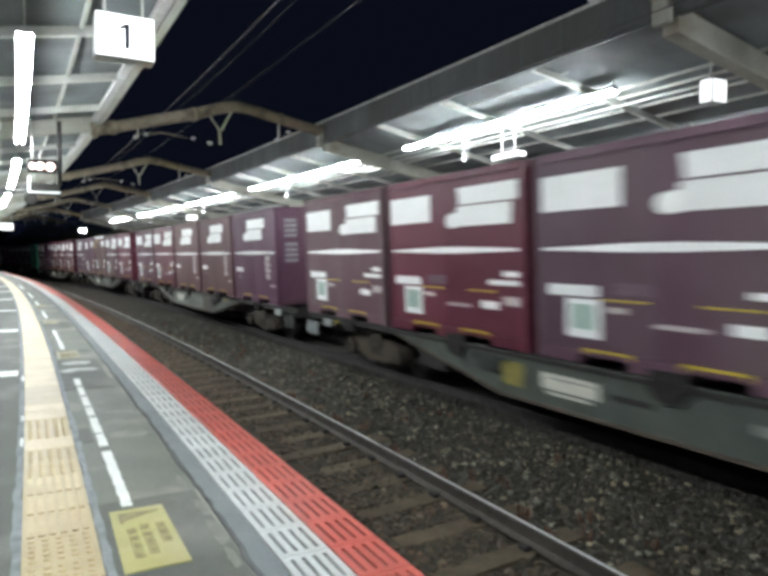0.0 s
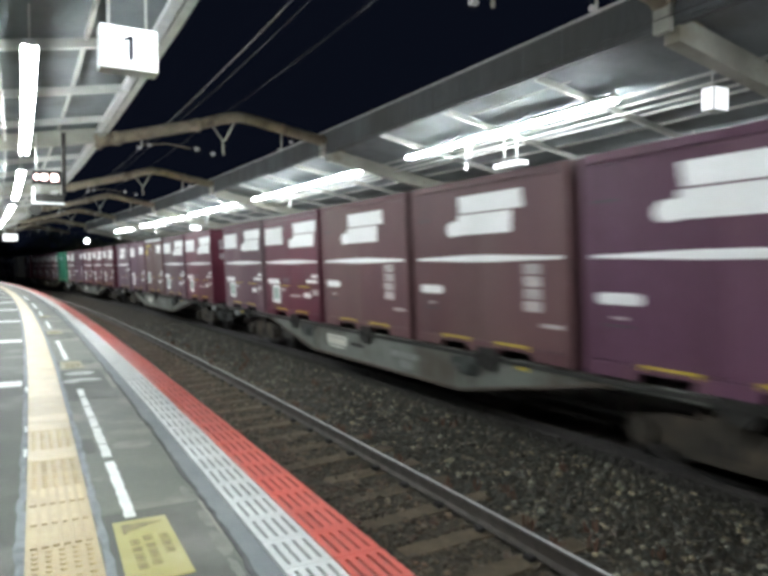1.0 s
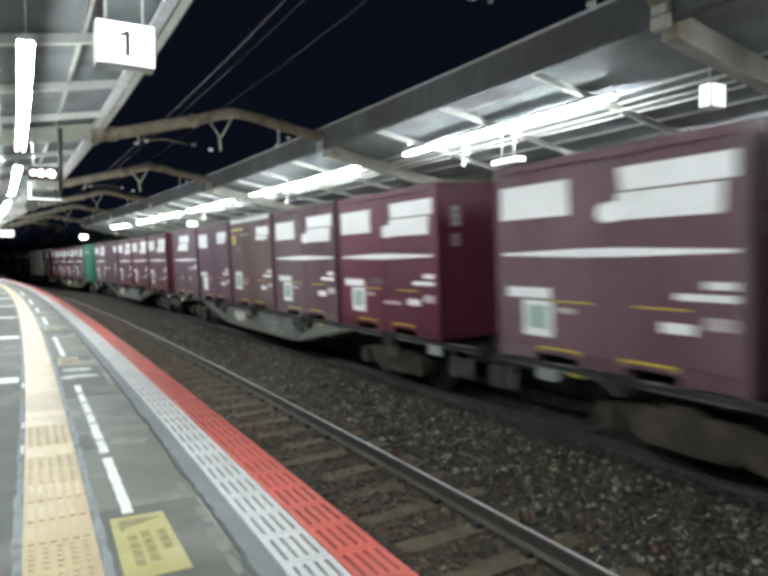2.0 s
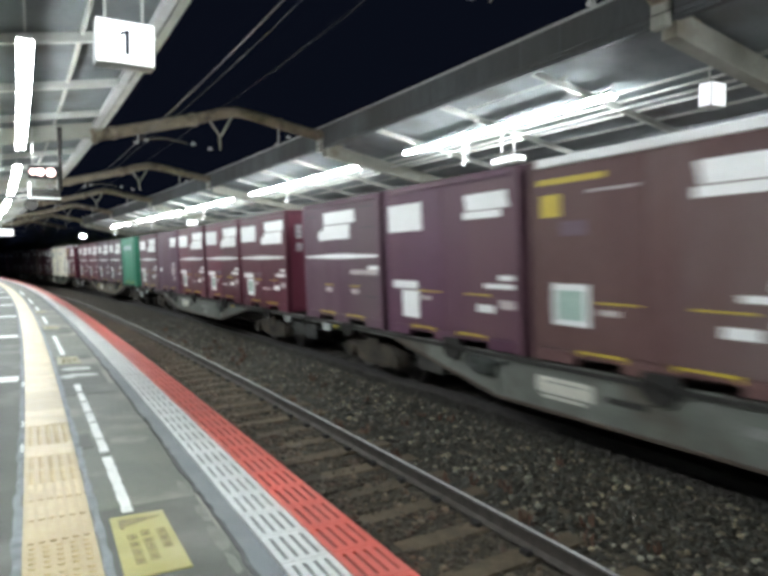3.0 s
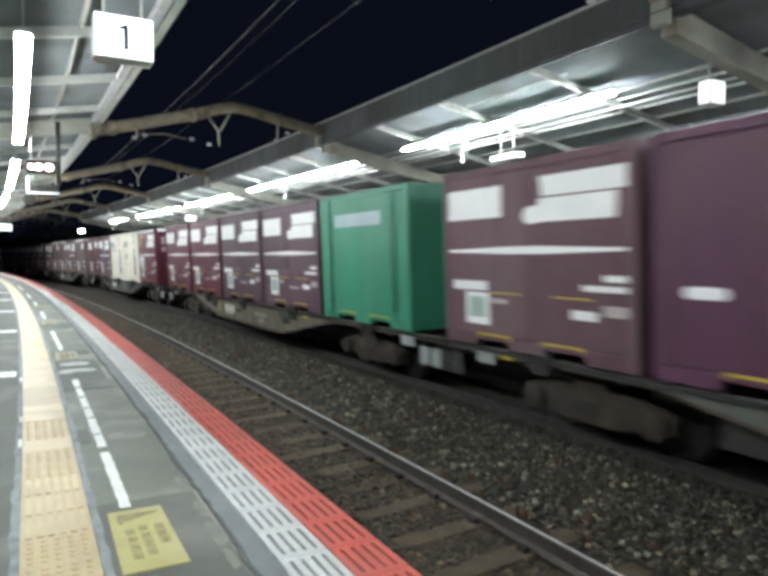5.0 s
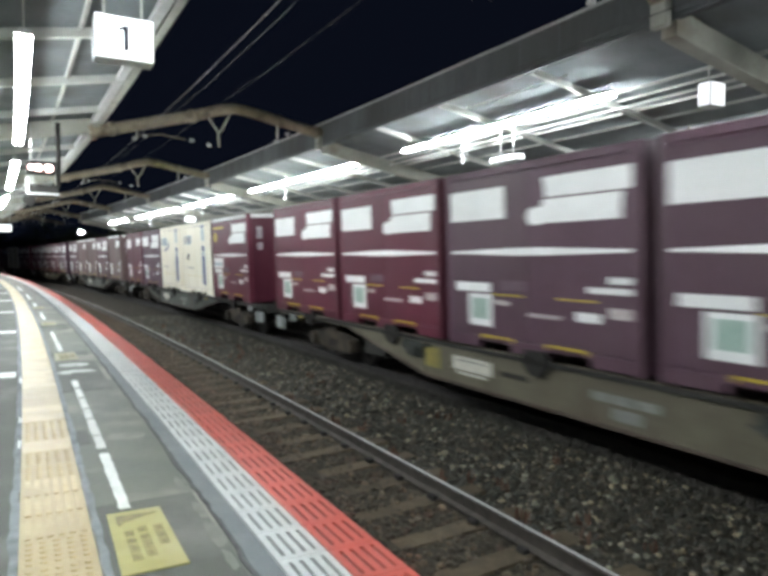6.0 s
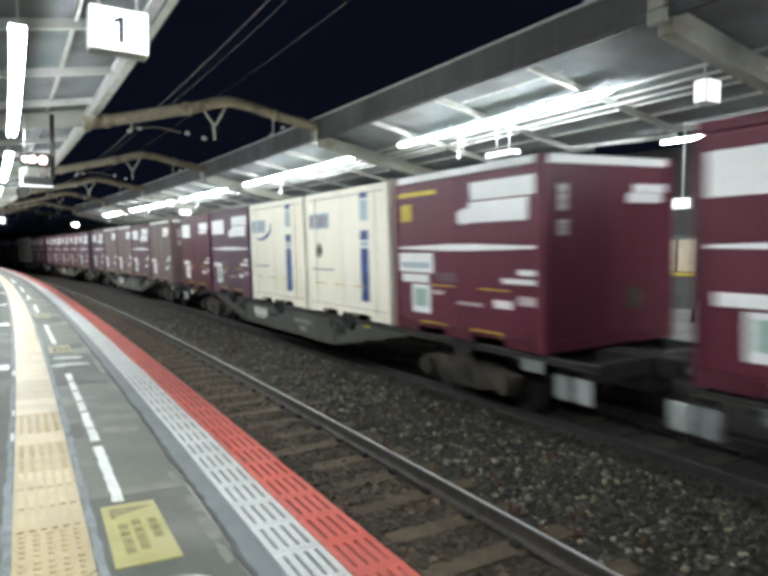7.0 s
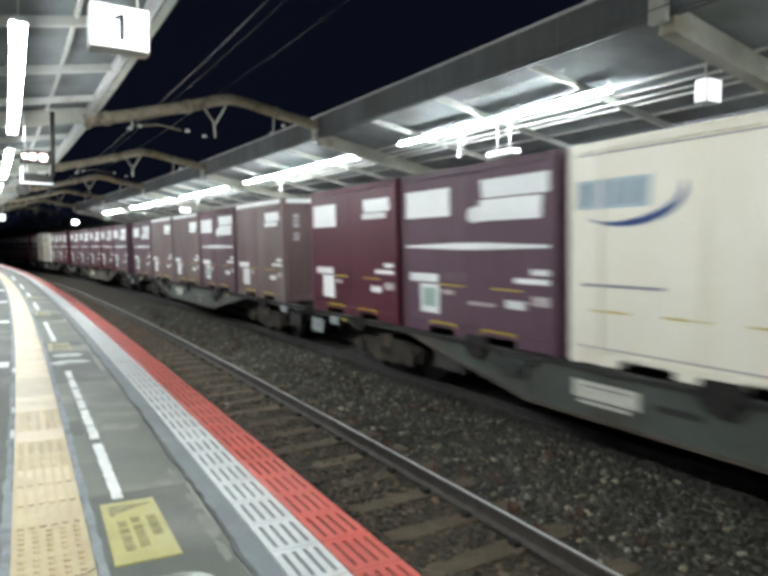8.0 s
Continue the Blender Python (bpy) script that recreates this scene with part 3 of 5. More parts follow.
def build_signs():
    m = along(6.05, -0.60, 2.93)
    sign = thing("track_number_sign", "lit white box sign showing a black figure one", "sign", m=m)
    part("case", boxed(-0.10, 0.10, -0.235, 0.235, 0.0, 0.36, bevel=0.008), "housing", sign)
    part("face", boxed(-0.106, -0.1005, -0.222, 0.222, 0.013, 0.347), "sign_glow", sign, "glowing white face")
    part("face", boxed(0.1005, 0.106, -0.222, 0.222, 0.013, 0.347), "sign_glow", sign, "glowing white face")
    for x0, x1, d in ((-0.109, -0.106, 1), (0.106, 0.109, -1)):
        fig = prism(bmesh.new(), [(-0.032 * d, 0.075), (0.008 * d, 0.075), (0.008 * d, 0.245), (0.052 * d, 0.225), (0.052 * d, 0.252), (0.0, 0.285), (-0.032 * d, 0.285)], x0, x1, "yz")
        part("figure_one", fig, "ink", sign, "black figure 1")
    for y in (-0.15, 0.15):
        part("hanger", pipe(bmesh.new(), [(0, y, 0.36), (0, y, 1.45)], 0.012, 6), "steel", sign)
    m = along(6.55, 7.85, 3.62)
    sign = thing("hanging_lamp_box", "small lit white box hanging from the far canopy", "sign", m=m)
    part("case", boxed(-0.16, 0.06, -0.17, 0.17, 0, 0.36, bevel=0.01), "housing", sign)
    part("face", boxed(-0.166, -0.1605, -0.155, 0.155, 0.015, 0.345), "box_glow", sign, "glowing white face")
    part("face", boxed(-0.145, 0.045, 0.1705, 0.176, 0.015, 0.345), "box_glow", sign, "glowing white face")
    part("hanger", pipe(bmesh.new(), [(0, 0, 0.36), (0, 0, 0.9)], 0.015, 6), "steel", sign)


def build_hung_things():
    # underlit exit board of the far platform
    sign = thing("hanging_sign", "white underlit sign board hanging below the far canopy", "sign", m=along(11.9, 8.42, 3.49))
    part("case", boxed(-0.47, 0.47, -0.12, 0.12, 0.05, 0.17, bevel=0.01), "housing", sign)
    part("face", boxed(-0.476, -0.4705, -0.11, 0.11, 0.06, 0.16), "box_glow", sign, "glowing white end")
    part("face", boxed(-0.45, 0.45, 0.1205, 0.126, 0.06, 0.16), "box_glow", sign, "glowing white face")
    for x in (-0.22, 0.22):
        part("hanger", pipe(bmesh.new(), [(x, 0, 0.17), (x, 0, 0.93)], 0.018, 6), "housing", sign)
    # pale loudspeaker posts, one in each frame bay
    first = None
    for i in range(0, 5):
        m = along(13.35 + 11.6 * i, 8.25, 3.65)
        if first is None:
            first = thing("loudspeaker", "pale loudspeaker on a short hanging post", "loudspeaker", "hanging loudspeakers", m=m)
            part("post", pipe(bmesh.new(), [(0, 0, 0.25), (0, 0, 0.80)], 0.024, 8), "housing", first)
            bm = bmesh.new()
            bmesh.ops.create_cone(bm, cap_ends=True, segments=14, radius1=0.05, radius2=0.03, depth=0.24, matrix=Matrix.Translation((0, 0, 0.12)))
            part("horn", bm, "housing", first)
            part("cable_pipe", pipe(bmesh.new(), [(-0.12, -0.05, 0.05), (-0.12, -0.05, 0.78)], 0.013, 6), "housing", first)
        else:
            copy_thing(first, m)
    # departure board of the near platform
    board = thing("departure_board", "hanging departure board with a row of pink lit characters", "departure board", m=along(17.0, -0.88, 3.17))
    part("case", boxed(-0.10, 0.10, -0.30, 0.30, 0.0, 0.30, bevel=0.01), "dark_steel", board)
    for y, r in ((0.20, 0.055), (0.05, 0.075), (-0.16, 0.085)):
        part("lit_character", disc(bmesh.new(), -0.106, y, 0.14, r, 0.01, "x", 18), "led_red", board, "pink lit character block")
    part("hanger", pipe(bmesh.new(), [(0, 0.2, 0.30), (0, 0.2, 1.15)], 0.02, 6), "steel", board)
    part("post", pipe(bmesh.new(), [(0, -0.36, -0.25), (0, -0.36, 1.2)], 0.05, 8), "dark_steel", board, "dark hanging post")
    # framed station sign seen nearly edge on
    sign = thing("station_sign", "dark hanging station sign with a white lit lower edge", "sign", m=along(22.6, -0.52, 3.07))
    part("board", boxed(-0.04, 0.04, -0.40, 0.42, 0.05, 0.42, bevel=0.01), "dark_steel", sign)
    part("lit_edge", boxed(-0.07, -0.041, -0.40, 0.42, 0.12, 0.16), "edge_glow", sign, "thin white lit edge")
    part("side_bar", boxed(-0.07, -0.035, 0.425, 0.48, 0.12, 0.60), "box_glow", sign, "white lit side bar")
    for y in (-0.3, 0.3):
        part("hanger", pipe(bmesh.new(), [(0, y, 0.42), (0, y, 1.2)], 0.02, 6), "steel", sign)
    mir = thing("round_mirror", "round dark-backed mirror hanging from the canopy", "mirror", m=along(25.5, -0.80, 3.23))
    part("back", disc(bmesh.new(), 0, 0, 0, 0.20, 0.06, "x", 24), "dark_steel", mir)
    part("rim", disc(bmesh.new(), 0.035, 0, 0, 0.215, 0.02, "x", 24), "dark_steel", mir)
    part("bracket", pipe(bmesh.new(), [(0.03, 0, 0.18), (0.03, 0, 1.2)], 0.02, 6), "steel", mir)
    box_sign = thing("platform_sign", "small lit white sign box far along the platform", "sign", m=along(32.0, -1.42, 2.36))
    part("case", boxed(-0.10, 0.10, -0.28, 0.28, 0, 0.30, bevel=0.01), "housing", box_sign)
    part("face", boxed(-0.106, -0.1005, -0.26, 0.26, 0.015, 0.285), "sign_glow", box_sign, "glowing white face")
    for y in (-0.2, 0.2):
        part("hanger", pipe(bmesh.new(), [(0, y, 0.30), (0, y, 1.9)], 0.02, 6), "steel", box_sign)
    far_sign = thing("platform_sign", "small lit white box sign under the far canopy", "sign", m=along(38.8, 8.25, 3.42))
    part("case", boxed(-0.14, 0.14, -0.30, 0.30, 0, 0.28, bevel=0.01), "housing", far_sign)
    part("face", boxed(-0.146, -0.1405, -0.28, 0.28, 0.015, 0.265), "sign_glow", far_sign, "glowing white face")
    for y in (-0.2, 0.2):
        part("hanger", pipe(bmesh.new(), [(0, y, 0.28), (0, y, 1.05)], 0.02, 6), "steel", far_sign)
    # lamp post beyond the platforms
    post = thing("street_lamp", "distant bright white lamp on a slim dark post", "street lamp", m=along(92.0, 12.4, -1.45))
    part("post", pipe(bmesh.new(), [(0, 0, 0), (0, 0, 5.9)], 0.06, 8), "dark_steel", post)
    part("arm", pipe(bmesh.new(), [(0, 0, 5.8), (-0.5, 0.1, 6.05)], 0.04, 8), "dark_steel", post)
    part("lantern", boxed(-0.95, -0.35, -0.28, 0.38, 5.85, 6.25, bevel=0.08), "far_lamp", post, "glowing lantern")


# ---------------------------------------------------------------- gantries and wires
ARCH = [(0.28, 4.40), (0.6, 4.48), (2.85, 5.09), (3.45, 5.30), (3.9, 5.40), (4.35, 5.36), (5.05, 5.22), (6.5, 4.96), (7.2, 4.83)]


def build_gantries():
    for i in range(-4, 7):
        s = FRAME0 + 11.6 * i
        m = along(s)
        g = thing("gantry", "weathered beige steel pipe gantry arching over both tracks", "gantry", "overhead gantries", m=m)
        part("arch_pipe", pipe(bmesh.new(), [(0, -n, z) for n, z in ARCH], 0.15, 12), "gantry", g)
        part("end_plate", pipe(bmesh.new(), [(0, -0.24, 4.385), (0, -0.34, 4.415)], 0.20, 14), "gantry", g)
        for n, z in ((0.75, 4.52), (2.75, 5.06), (5.2, 5.19), (6.4, 4.98)):
            bm = bmesh.new()
            pipe(bm, [(0, -n + 0.07, z - 0.016), (0, -n - 0.07, z + 0.016)], 0.178, 12)
            part("flange", bm, "gantry", g)
        bm = bmesh.new()
        pipe(bm, [(0, -3.2, 5.06), (0, -3.45, 4.72), (0, -3.48, 4.32)], 0.027, 6)
        part("hanger_arm", bm, "beam", g, "pale grey Y-shaped hanger")
        part("hanger_arm", pipe(bmesh.new(), [(0, -3.78, 5.22), (0, -3.5, 4.70)], 0.027, 6), "beam", g, "pale grey Y-shaped hanger")
        for n, z in ((1.3, 4.33), (1.55, 4.42), (2.75, 4.42), (3.2, 4.33), (5.1, 4.6), (5.45, 4.85)):
            bm = bmesh.new()
            for j in range(4):
                disc(bm, 0, -n - 0.04 + j * 0.026, z, 0.045 if j % 2 else 0.032, 0.022, "y", 10)
            part("insulator", bm, "glass_ins", g, "pale ribbed insulator")
        part("end_bracket", boxed(-0.14, 0.14, -6.49, -6.36, 4.50, 5.02, bevel=0.02), "beam", g)
        part("drop_rod", pipe(bmesh.new(), [(0, -5.15, 5.15), (0, -5.15, 4.6)], 0.02, 6), "steel", g)
        part("drop_rod", pipe(bmesh.new(), [(0, -1.35, 4.65), (0, -1.35, 4.33)], 0.02, 6), "steel", g)
        part("steady_arm", pipe(bmesh.new(), [(0, -1.35, 4.4), (0, -2.0, 4.5), (0, -2.6, 4.42)], 0.013, 6), "gantry", g)
    for n, z, r, sag, paint in ((1.45, 4.47, 0.0065, 0.03, "wire"), (1.72, 4.56, 0.0045, 0.05, "wire_dark"), (3.0, 5.07, 0.006, 0.05, "wire_dark"), (5.35, 4.25, 0.007, 0.03, "wire_dark")):
        pts = []
        for i in range(-16, 25):
            s = FRAME0 + 2.9 * i
            x = (i % 4) / 4
            pts.append(at(s, n, z - sag * 4 * x * (1 - x)))
        w = part("overhead_wire", pipe(bmesh.new(), pts, r, 6), paint)
        tagged(w, "thin overhead line wire above the tracks", "wire", "overhead wires")


# ---------------------------------------------------------------- train
ZD = 1.005          # wagon deck over the rail
LC, WC, HC = 3.57, 2.45, 2.50   # container
PITCH = 3.735
# far end of each wagon's load along the line at the start
FAR = {-2: -6.0, -1: 13.95, 0: 34.33, 1: 54.25, 2: 73.87, 3: 93.38, 4: 113.92, 5: 134.1, 6: 154.1, 7: 174.1, 8: 194.1}


def decal(ob, x0, x1, z0, z1, material, name="marking", y=1.225, skew=0.0, label=""):
    """A flat sheet on the container's long side; x runs from the far end (0) to the near end."""
    t = 0.004
    f = lambda x: LC / 2 - x
    for side in (1, -1):
        pts = [(side * f(x0), z0), (side * f(x1), z0), (side * f(x1 + skew), z1), (side * f(x0 + skew), z1)]
        bm = prism(bmesh.new(), pts, side * y, side * (y + t), "xz")
        part(name, bm, material, ob, label)


def pill(ob, x0, x1, z0, z1, material, y):
    """A label with round ends on both long sides of a container."""
    r, zc = (z1 - z0) / 2, (z0 + z1) / 2
    arc = [math.pi / 2 + math.pi * i / 6 for i in range(7)]
    pts = [(x0 + r + r * math.cos(a), zc + r * math.sin(a)) for a in arc] + [(x1 - r - r * math.cos(a), zc - r * math.sin(a)) for a in arc]
    for side in (1, -1):
        part("marking", prism(bmesh.new(), [(side * (LC / 2 - x), z) for x, z in pts], side * y, side * (y + 0.004), "xz"), material, ob, "white oval label")


def build_container(kind):
    names = {"maroon": ("maroon steel freight container with white markings and stripe", "maroon"),
             "faded": ("faded greyish maroon freight container with white markings", "faded"),
             "purple": ("plain purple freight container with small white labels", "purple"),
             "brown": ("faded brown freight container with a white top rim", "brown"),
             "rimmed": ("maroon freight container with a white top rim and stripe", "maroon"),
             "dusty": ("dusty purple freight container with white panel and stripe", "dusty"),
             "rust": ("faded rusty brown freight container with a pale top rim", "rust"),
             "plum": ("dusty plum freight container with a white stripe and emblem", "dusty"),
             "mauve": ("faded mauve freight container with a white stripe", "purple"),
             "tan": ("faded brownish maroon freight container with a white stripe", "tan"),
             "lilac": ("purple freight container with a white panel and emblem", "purple"),
             "red": ("dull red freight container without a stripe", "maroon"),
             "green": ("green steel freight container with darker posts", "green"),
             "swoosh": ("cream white freight container with blue bars and a swoosh", "cream"),
             "cream": ("cream white freight container with blue bars and a dark emblem", "cream")}
    label, paint = names[kind]
    ob = thing("freight_container", label, "container", "containers on the train")
    L, Wd, H = LC, WC, HC
    # body with recessed side panels between corner posts and rails
    part("body", boxed(-L / 2 + 0.03, L / 2 - 0.03, -Wd / 2 + 0.03, Wd / 2 - 0.03, 0.10, H - 0.04), paint, ob)
    for x in (-1, 1):
        for y in (-1, 1):
            part("corner_post", boxed(*sorted((x * (L / 2), x * (L / 2 - 0.13))), *sorted((y * (Wd / 2), y * (Wd / 2 - 0.13))), 0.0, H, bevel=0.012), paint, ob)
    for y in (-1, 1):
        part("top_rail", boxed(-L / 2 + 0.13, L / 2 - 0.13, *sorted((y * (Wd / 2 - 0.002), y * (Wd / 2 - 0.1))), H - 0.11, H - 0.002, bevel=0.01), "decal" if kind in ("rimmed", "brown", "rust") else paint, ob)
        bm = bmesh.new()
        y0, y1 = sorted((y * (Wd / 2 - 0.002), y * (Wd / 2 - 0.12)))
        for a, b in ((-L / 2 + 0.13, -1.05), (-0.35, 0.35), (1.05, L / 2 - 0.13)):
            box(bm, a, b, y0, y1, 0.02, 0.17)
        box(bm, -1.05, -0.35, y0, y1, 0.125, 0.17)
        box(bm, 0.35, 1.05, y0, y1, 0.125, 0.17)
        part("bottom_rail", bm, paint, ob, "bottom rail with fork pockets")
    for x in (-1, 1):
        part("end_rail", boxed(*sorted((x * (L / 2 - 0.002), x * (L / 2 - 0.1))), -Wd / 2 + 0.13, Wd / 2 - 0.13, H - 0.11, H - 0.002), "decal" if kind in ("rimmed", "brown", "rust") else paint, ob)
        part("end_rail", boxed(*sorted((x * (L / 2 - 0.002), x * (L / 2 - 0.1))), -Wd / 2 + 0.13, Wd / 2 - 0.13, 0.02, 0.17), paint, ob)
        for y0, y1 in ((-1.095, -0.004), (0.004, 1.095)):
            part("end_panel", boxed(*sorted((x * (L / 2 - 0.035), x * (L / 2 - 0.014))), y0, y1, 0.17, H - 0.11), paint, ob)
    # door leaves with locking bars on the long sides
    for y in (-1, 1):
        for x0, x1 in ((-1.67, -0.004), (0.004, 1.67)):
            part("door_leaf", boxed(x0, x1, *sorted((y * (Wd / 2 - 0.035), y * (Wd / 2 - 0.012))), 0.19, H - 0.13, bevel=0.008), paint, ob)
        for x in () if kind not in ("cream", "swoosh", "green") else (-1.3, 1.3):
            bm = pipe(bmesh.new(), [(x, y * (Wd / 2 + 0.004), 0.12), (x, y * (Wd / 2 + 0.004), H - 0.06)], 0.016, 6)
            box(bm, x - 0.03, x + 0.03, *sorted((y * (Wd / 2 - 0.012), y * (Wd / 2 + 0.016))), 0.95, 1.03)
            part("locking_bar", bm, paint, ob)
    part("roof", boxed(-L / 2 + 0.1, L / 2 - 0.1, -Wd / 2 + 0.1, Wd / 2 - 0.1, H - 0.05, H - 0.008), paint, ob)
    Y = Wd / 2 - 0.011
    if kind in ("maroon", "faded", "rimmed", "mauve", "tan", "plum", "dusty"):
        if kind in ("maroon", "faded", "dusty"):
            decal(ob, 0.10, 1.36, 1.80, 2.22, "decal", y=Y, label="white panel")
        k = -0.80 if kind in ("mauve", "tan") else -0.98 if kind == "plum" else 0.0
        decal(ob, 2.14 + k, 3.55 + k, 2.012, 2.26, "decal", "emblem", Y, -0.04, "white emblem")
        decal(ob, 2.06 + k, 3.30 + k, 1.70, 1.99, "decal", "emblem", Y, 0.02, "white emblem")
        for side in (1, -1):
            f = lambda x: side * (L / 2 - x - k)
            bm = prism(bmesh.new(), [(f(x), z) for x, z in ((2.058, 1.685), (1.90, 1.685), (1.83, 1.71), (1.79, 1.77), (1.80, 1.84), (1.85, 1.89), (1.92, 1.905), (2.072, 1.905))], side * Y, side * (Y + 0.004), "xz")
            part("emblem", bm, "decal", ob, "white emblem")
        for side in (1, -1):
            f = lambda x: side * (L / 2 - x)
            bm = prism(bmesh.new(), [(f(0.12), 1.335), (f(1.5), 1.305), (f(2.1), 1.305), (f(3.56), 1.335), (f(3.56), 1.365), (f(2.1), 1.405), (f(1.5), 1.405), (f(0.12), 1.365)], side * Y, side * (Y + 0.004), "xz")
            part("stripe", bm, "decal", ob, "tapered white stripe")
    if kind == "plum":
        decal(ob, 2.32, 3.45, 1.00, 1.09, "decal_old", "text_bar", Y, 0, "worn white text bar")
        decal(ob, 3.05, 3.45, 1.092, 1.17, "decal", "text_bar", Y, 0, "white text bar")
        for x0, z0 in ((2.78, 2.27), (2.78, 1.88), (2.85, 0.58), (0.2, 2.2)):
            decal(ob, x0, x0 + 0.55, z0, z0 + 0.022, "decal_black", "door_catch", Y, 0, "thin dark door catch")
        for x0, z0 in ((1.06, 0.76), (2.26, 0.76)):
            decal(ob, x0, x0 + 0.42, z0, z0 + 0.02, "decal_yellow", y=Y)
            decal(ob, x0 + 0.06, x0 + 0.36, z0 - 0.14, z0 - 0.05, "decal_old", y=Y)
    if kind in ("mauve", "tan"):
        pill(ob, 0.20, 0.84, 0.82, 0.95, "decal", Y)
        for x0, z0 in ((0.12, 1.95), (0.30, 0.58)):
            decal(ob, x0, x0 + 0.42, z0, z0 + 0.02, "decal_black", "door_catch", Y, 0, "thin dark door catch")
        for z0 in (0.66, 0.82, 0.98, 1.14):
            decal(ob, 2.72, 3.05, z0, z0 + 0.135, "decal_old", "text_bar", Y, 0, "worn white text bar")
        decal(ob, 3.02, 3.42, 0.47, 0.52, "decal_old", "text_bar", Y, 0, "worn white text bar")
        decal(ob, 0.42, 0.62, 0.66, 0.69, "decal_old", "text_bar", Y, 0, "worn white text bar")
    if kind == "purple":
        pill(ob, 0.36, 0.82, 0.86, 0.98, "decal", Y)
        decal(ob, 2.55, 2.92, 1.10, 1.18, "decal", y=Y, label="white label")
        decal(ob, 2.42, 2.95, 0.72, 1.03, "decal_old", y=Y, label="worn grey label")
        decal(ob, 2.70, 2.96, 0.50, 0.68, "decal_old", y=Y, label="worn grey label")
    if kind == "brown":
        decal(ob, 0.38, 0.98, 0.48, 0.98, "decal", y=Y, label="white and green label")
        decal(ob, 0.46, 0.90, 0.55, 0.90, "decal_green", y=Y + 0.004)
        decal(ob, 0.55, 0.95, 1.55, 1.72, "decal_faint", y=Y, label="faded dark emblem")
        decal(ob, 0.95, 1.65, 2.03, 2.06, "decal_old", "text_bar", Y, 0.05)
    if kind in ("maroon", "faded", "red", "rimmed", "lilac", "dusty", "rust"):
        decal(ob, 0.22, 1.02, 0.80, 0.93, "decal", y=Y, label="white label")
        decal(ob, 0.52, 1.05, 0.32, 0.77, "decal", y=Y, label="white and green label")
    if kind in ("maroon", "rimmed", "dusty"):
        decal(ob, 1.25, 1.75, 0.84, 0.97, "decal_faint", y=Y, label="faint bluish label")
        decal(ob, 1.75, 2.35, 0.52, 0.57, "decal_old", "text_bar", Y, 0.06, "worn white text bar")
    if kind in ("maroon", "faded", "red", "brown", "rimmed", "lilac", "dusty", "rust"):
        if kind in ("maroon", "rimmed", "faded", "dusty"):
            decal(ob, 0.60, 0.97, 0.42, 0.71, "decal_green", y=Y + 0.004)
        decal(ob, 1.12, 1.42, 0.635, 0.70, "decal_old", y=Y)
        decal(ob, 3.12, 3.50, 0.60, 0.72, "decal_old", y=Y)
        decal(ob, 2.80, 3.55, 0.87, 0.94, "decal", y=Y)
        decal(ob, 3.12, 3.55, 0.985, 1.06, "decal", y=Y)
        decal(ob, 2.62, 3.0, 0.53, 0.64, "decal", y=Y)
        decal(ob, 2.3, 2.95, 0.765, 0.785, "decal_yellow", y=Y)
        decal(ob, 1.05, 1.7, 0.765, 0.785, "decal_yellow", y=Y)
    if kind not in ("cream", "swoosh"):
        for x0 in (0.80, 2.10):
            decal(ob, x0, x0 + 0.70, 0.170, 0.200, "decal_yellow", "fork_mark", Y + 0.003, 0, "yellow fork pocket mark")
            decal(ob, x0, x0 + 0.03, 0.135, 0.168, "decal_yellow", "fork_mark", Y + 0.010)
            decal(ob, x0 + 0.67, x0 + 0.70, 0.135, 0.168, "decal_yellow", "fork_mark", Y + 0.010)
    if kind in ("purple", "red", "lilac", "brown", "rust"):
        decal(ob, 2.42, 3.36, 1.97, 2.20, "decal", "emblem", Y, -0.05, "white emblem")
        decal(ob, 2.34, 3.20, 1.85, 1.955, "decal", "emblem", Y, 0.0, "white emblem")
    if kind in ("red", "lilac"):
        decal(ob, 0.12, 1.2, 1.75, 2.2, "decal", y=Y)
    if kind in ("brown", "rimmed"):
        decal(ob, 0.15, 1.25, 2.17, 2.24, "decal_yellow", y=Y, label="yellow text bar")
        decal(ob, 0.22, 0.55, 1.78, 2.05, "decal_yellow", y=Y, label="yellow emblem")
    if kind == "rimmed":
        decal(ob, 0.12, 1.15, 0.96, 1.27, "decal", y=Y, label="pale blue white sign")
        decal(ob, 0.22, 1.05, 1.03, 1.12, "decal_pale", y=Y + 0.004)
    if kind == "green":
        decal(ob, 0.7, 2.6, 1.85, 2.10, "decal_pale", y=Y, label="pale text panel")
        for a in (0.35, 2.95):
            decal(ob, a, a + 0.16, 0.3, 2.2, "green_dark", y=Y, label="dark green door post")
    if kind in ("swoosh", "cream"):
        for z0, z1, paint2, text in ((0.36, 1.35, "decal_blue", "blue vertical bar"), (1.385, 1.47, "decal_pale", "pale block"), (1.50, 1.68, "decal_blue", "blue block"), (1.86, 2.24, "decal_pale", "pale block"), (2.27, 2.38, "decal_blue", "blue block")):
            decal(ob, 2.5, 2.8, z0, z1, paint2, "bar", Y, 0, text)
        decal(ob, 1.62, 1.70, 0.25, 2.35, "cream", "post", Y + 0.01)
        decal(ob, 0.08, 1.12, 1.76, 2.08, "decal_pale", "panel", Y - 0.002, 0.02, "pale blue text panel")
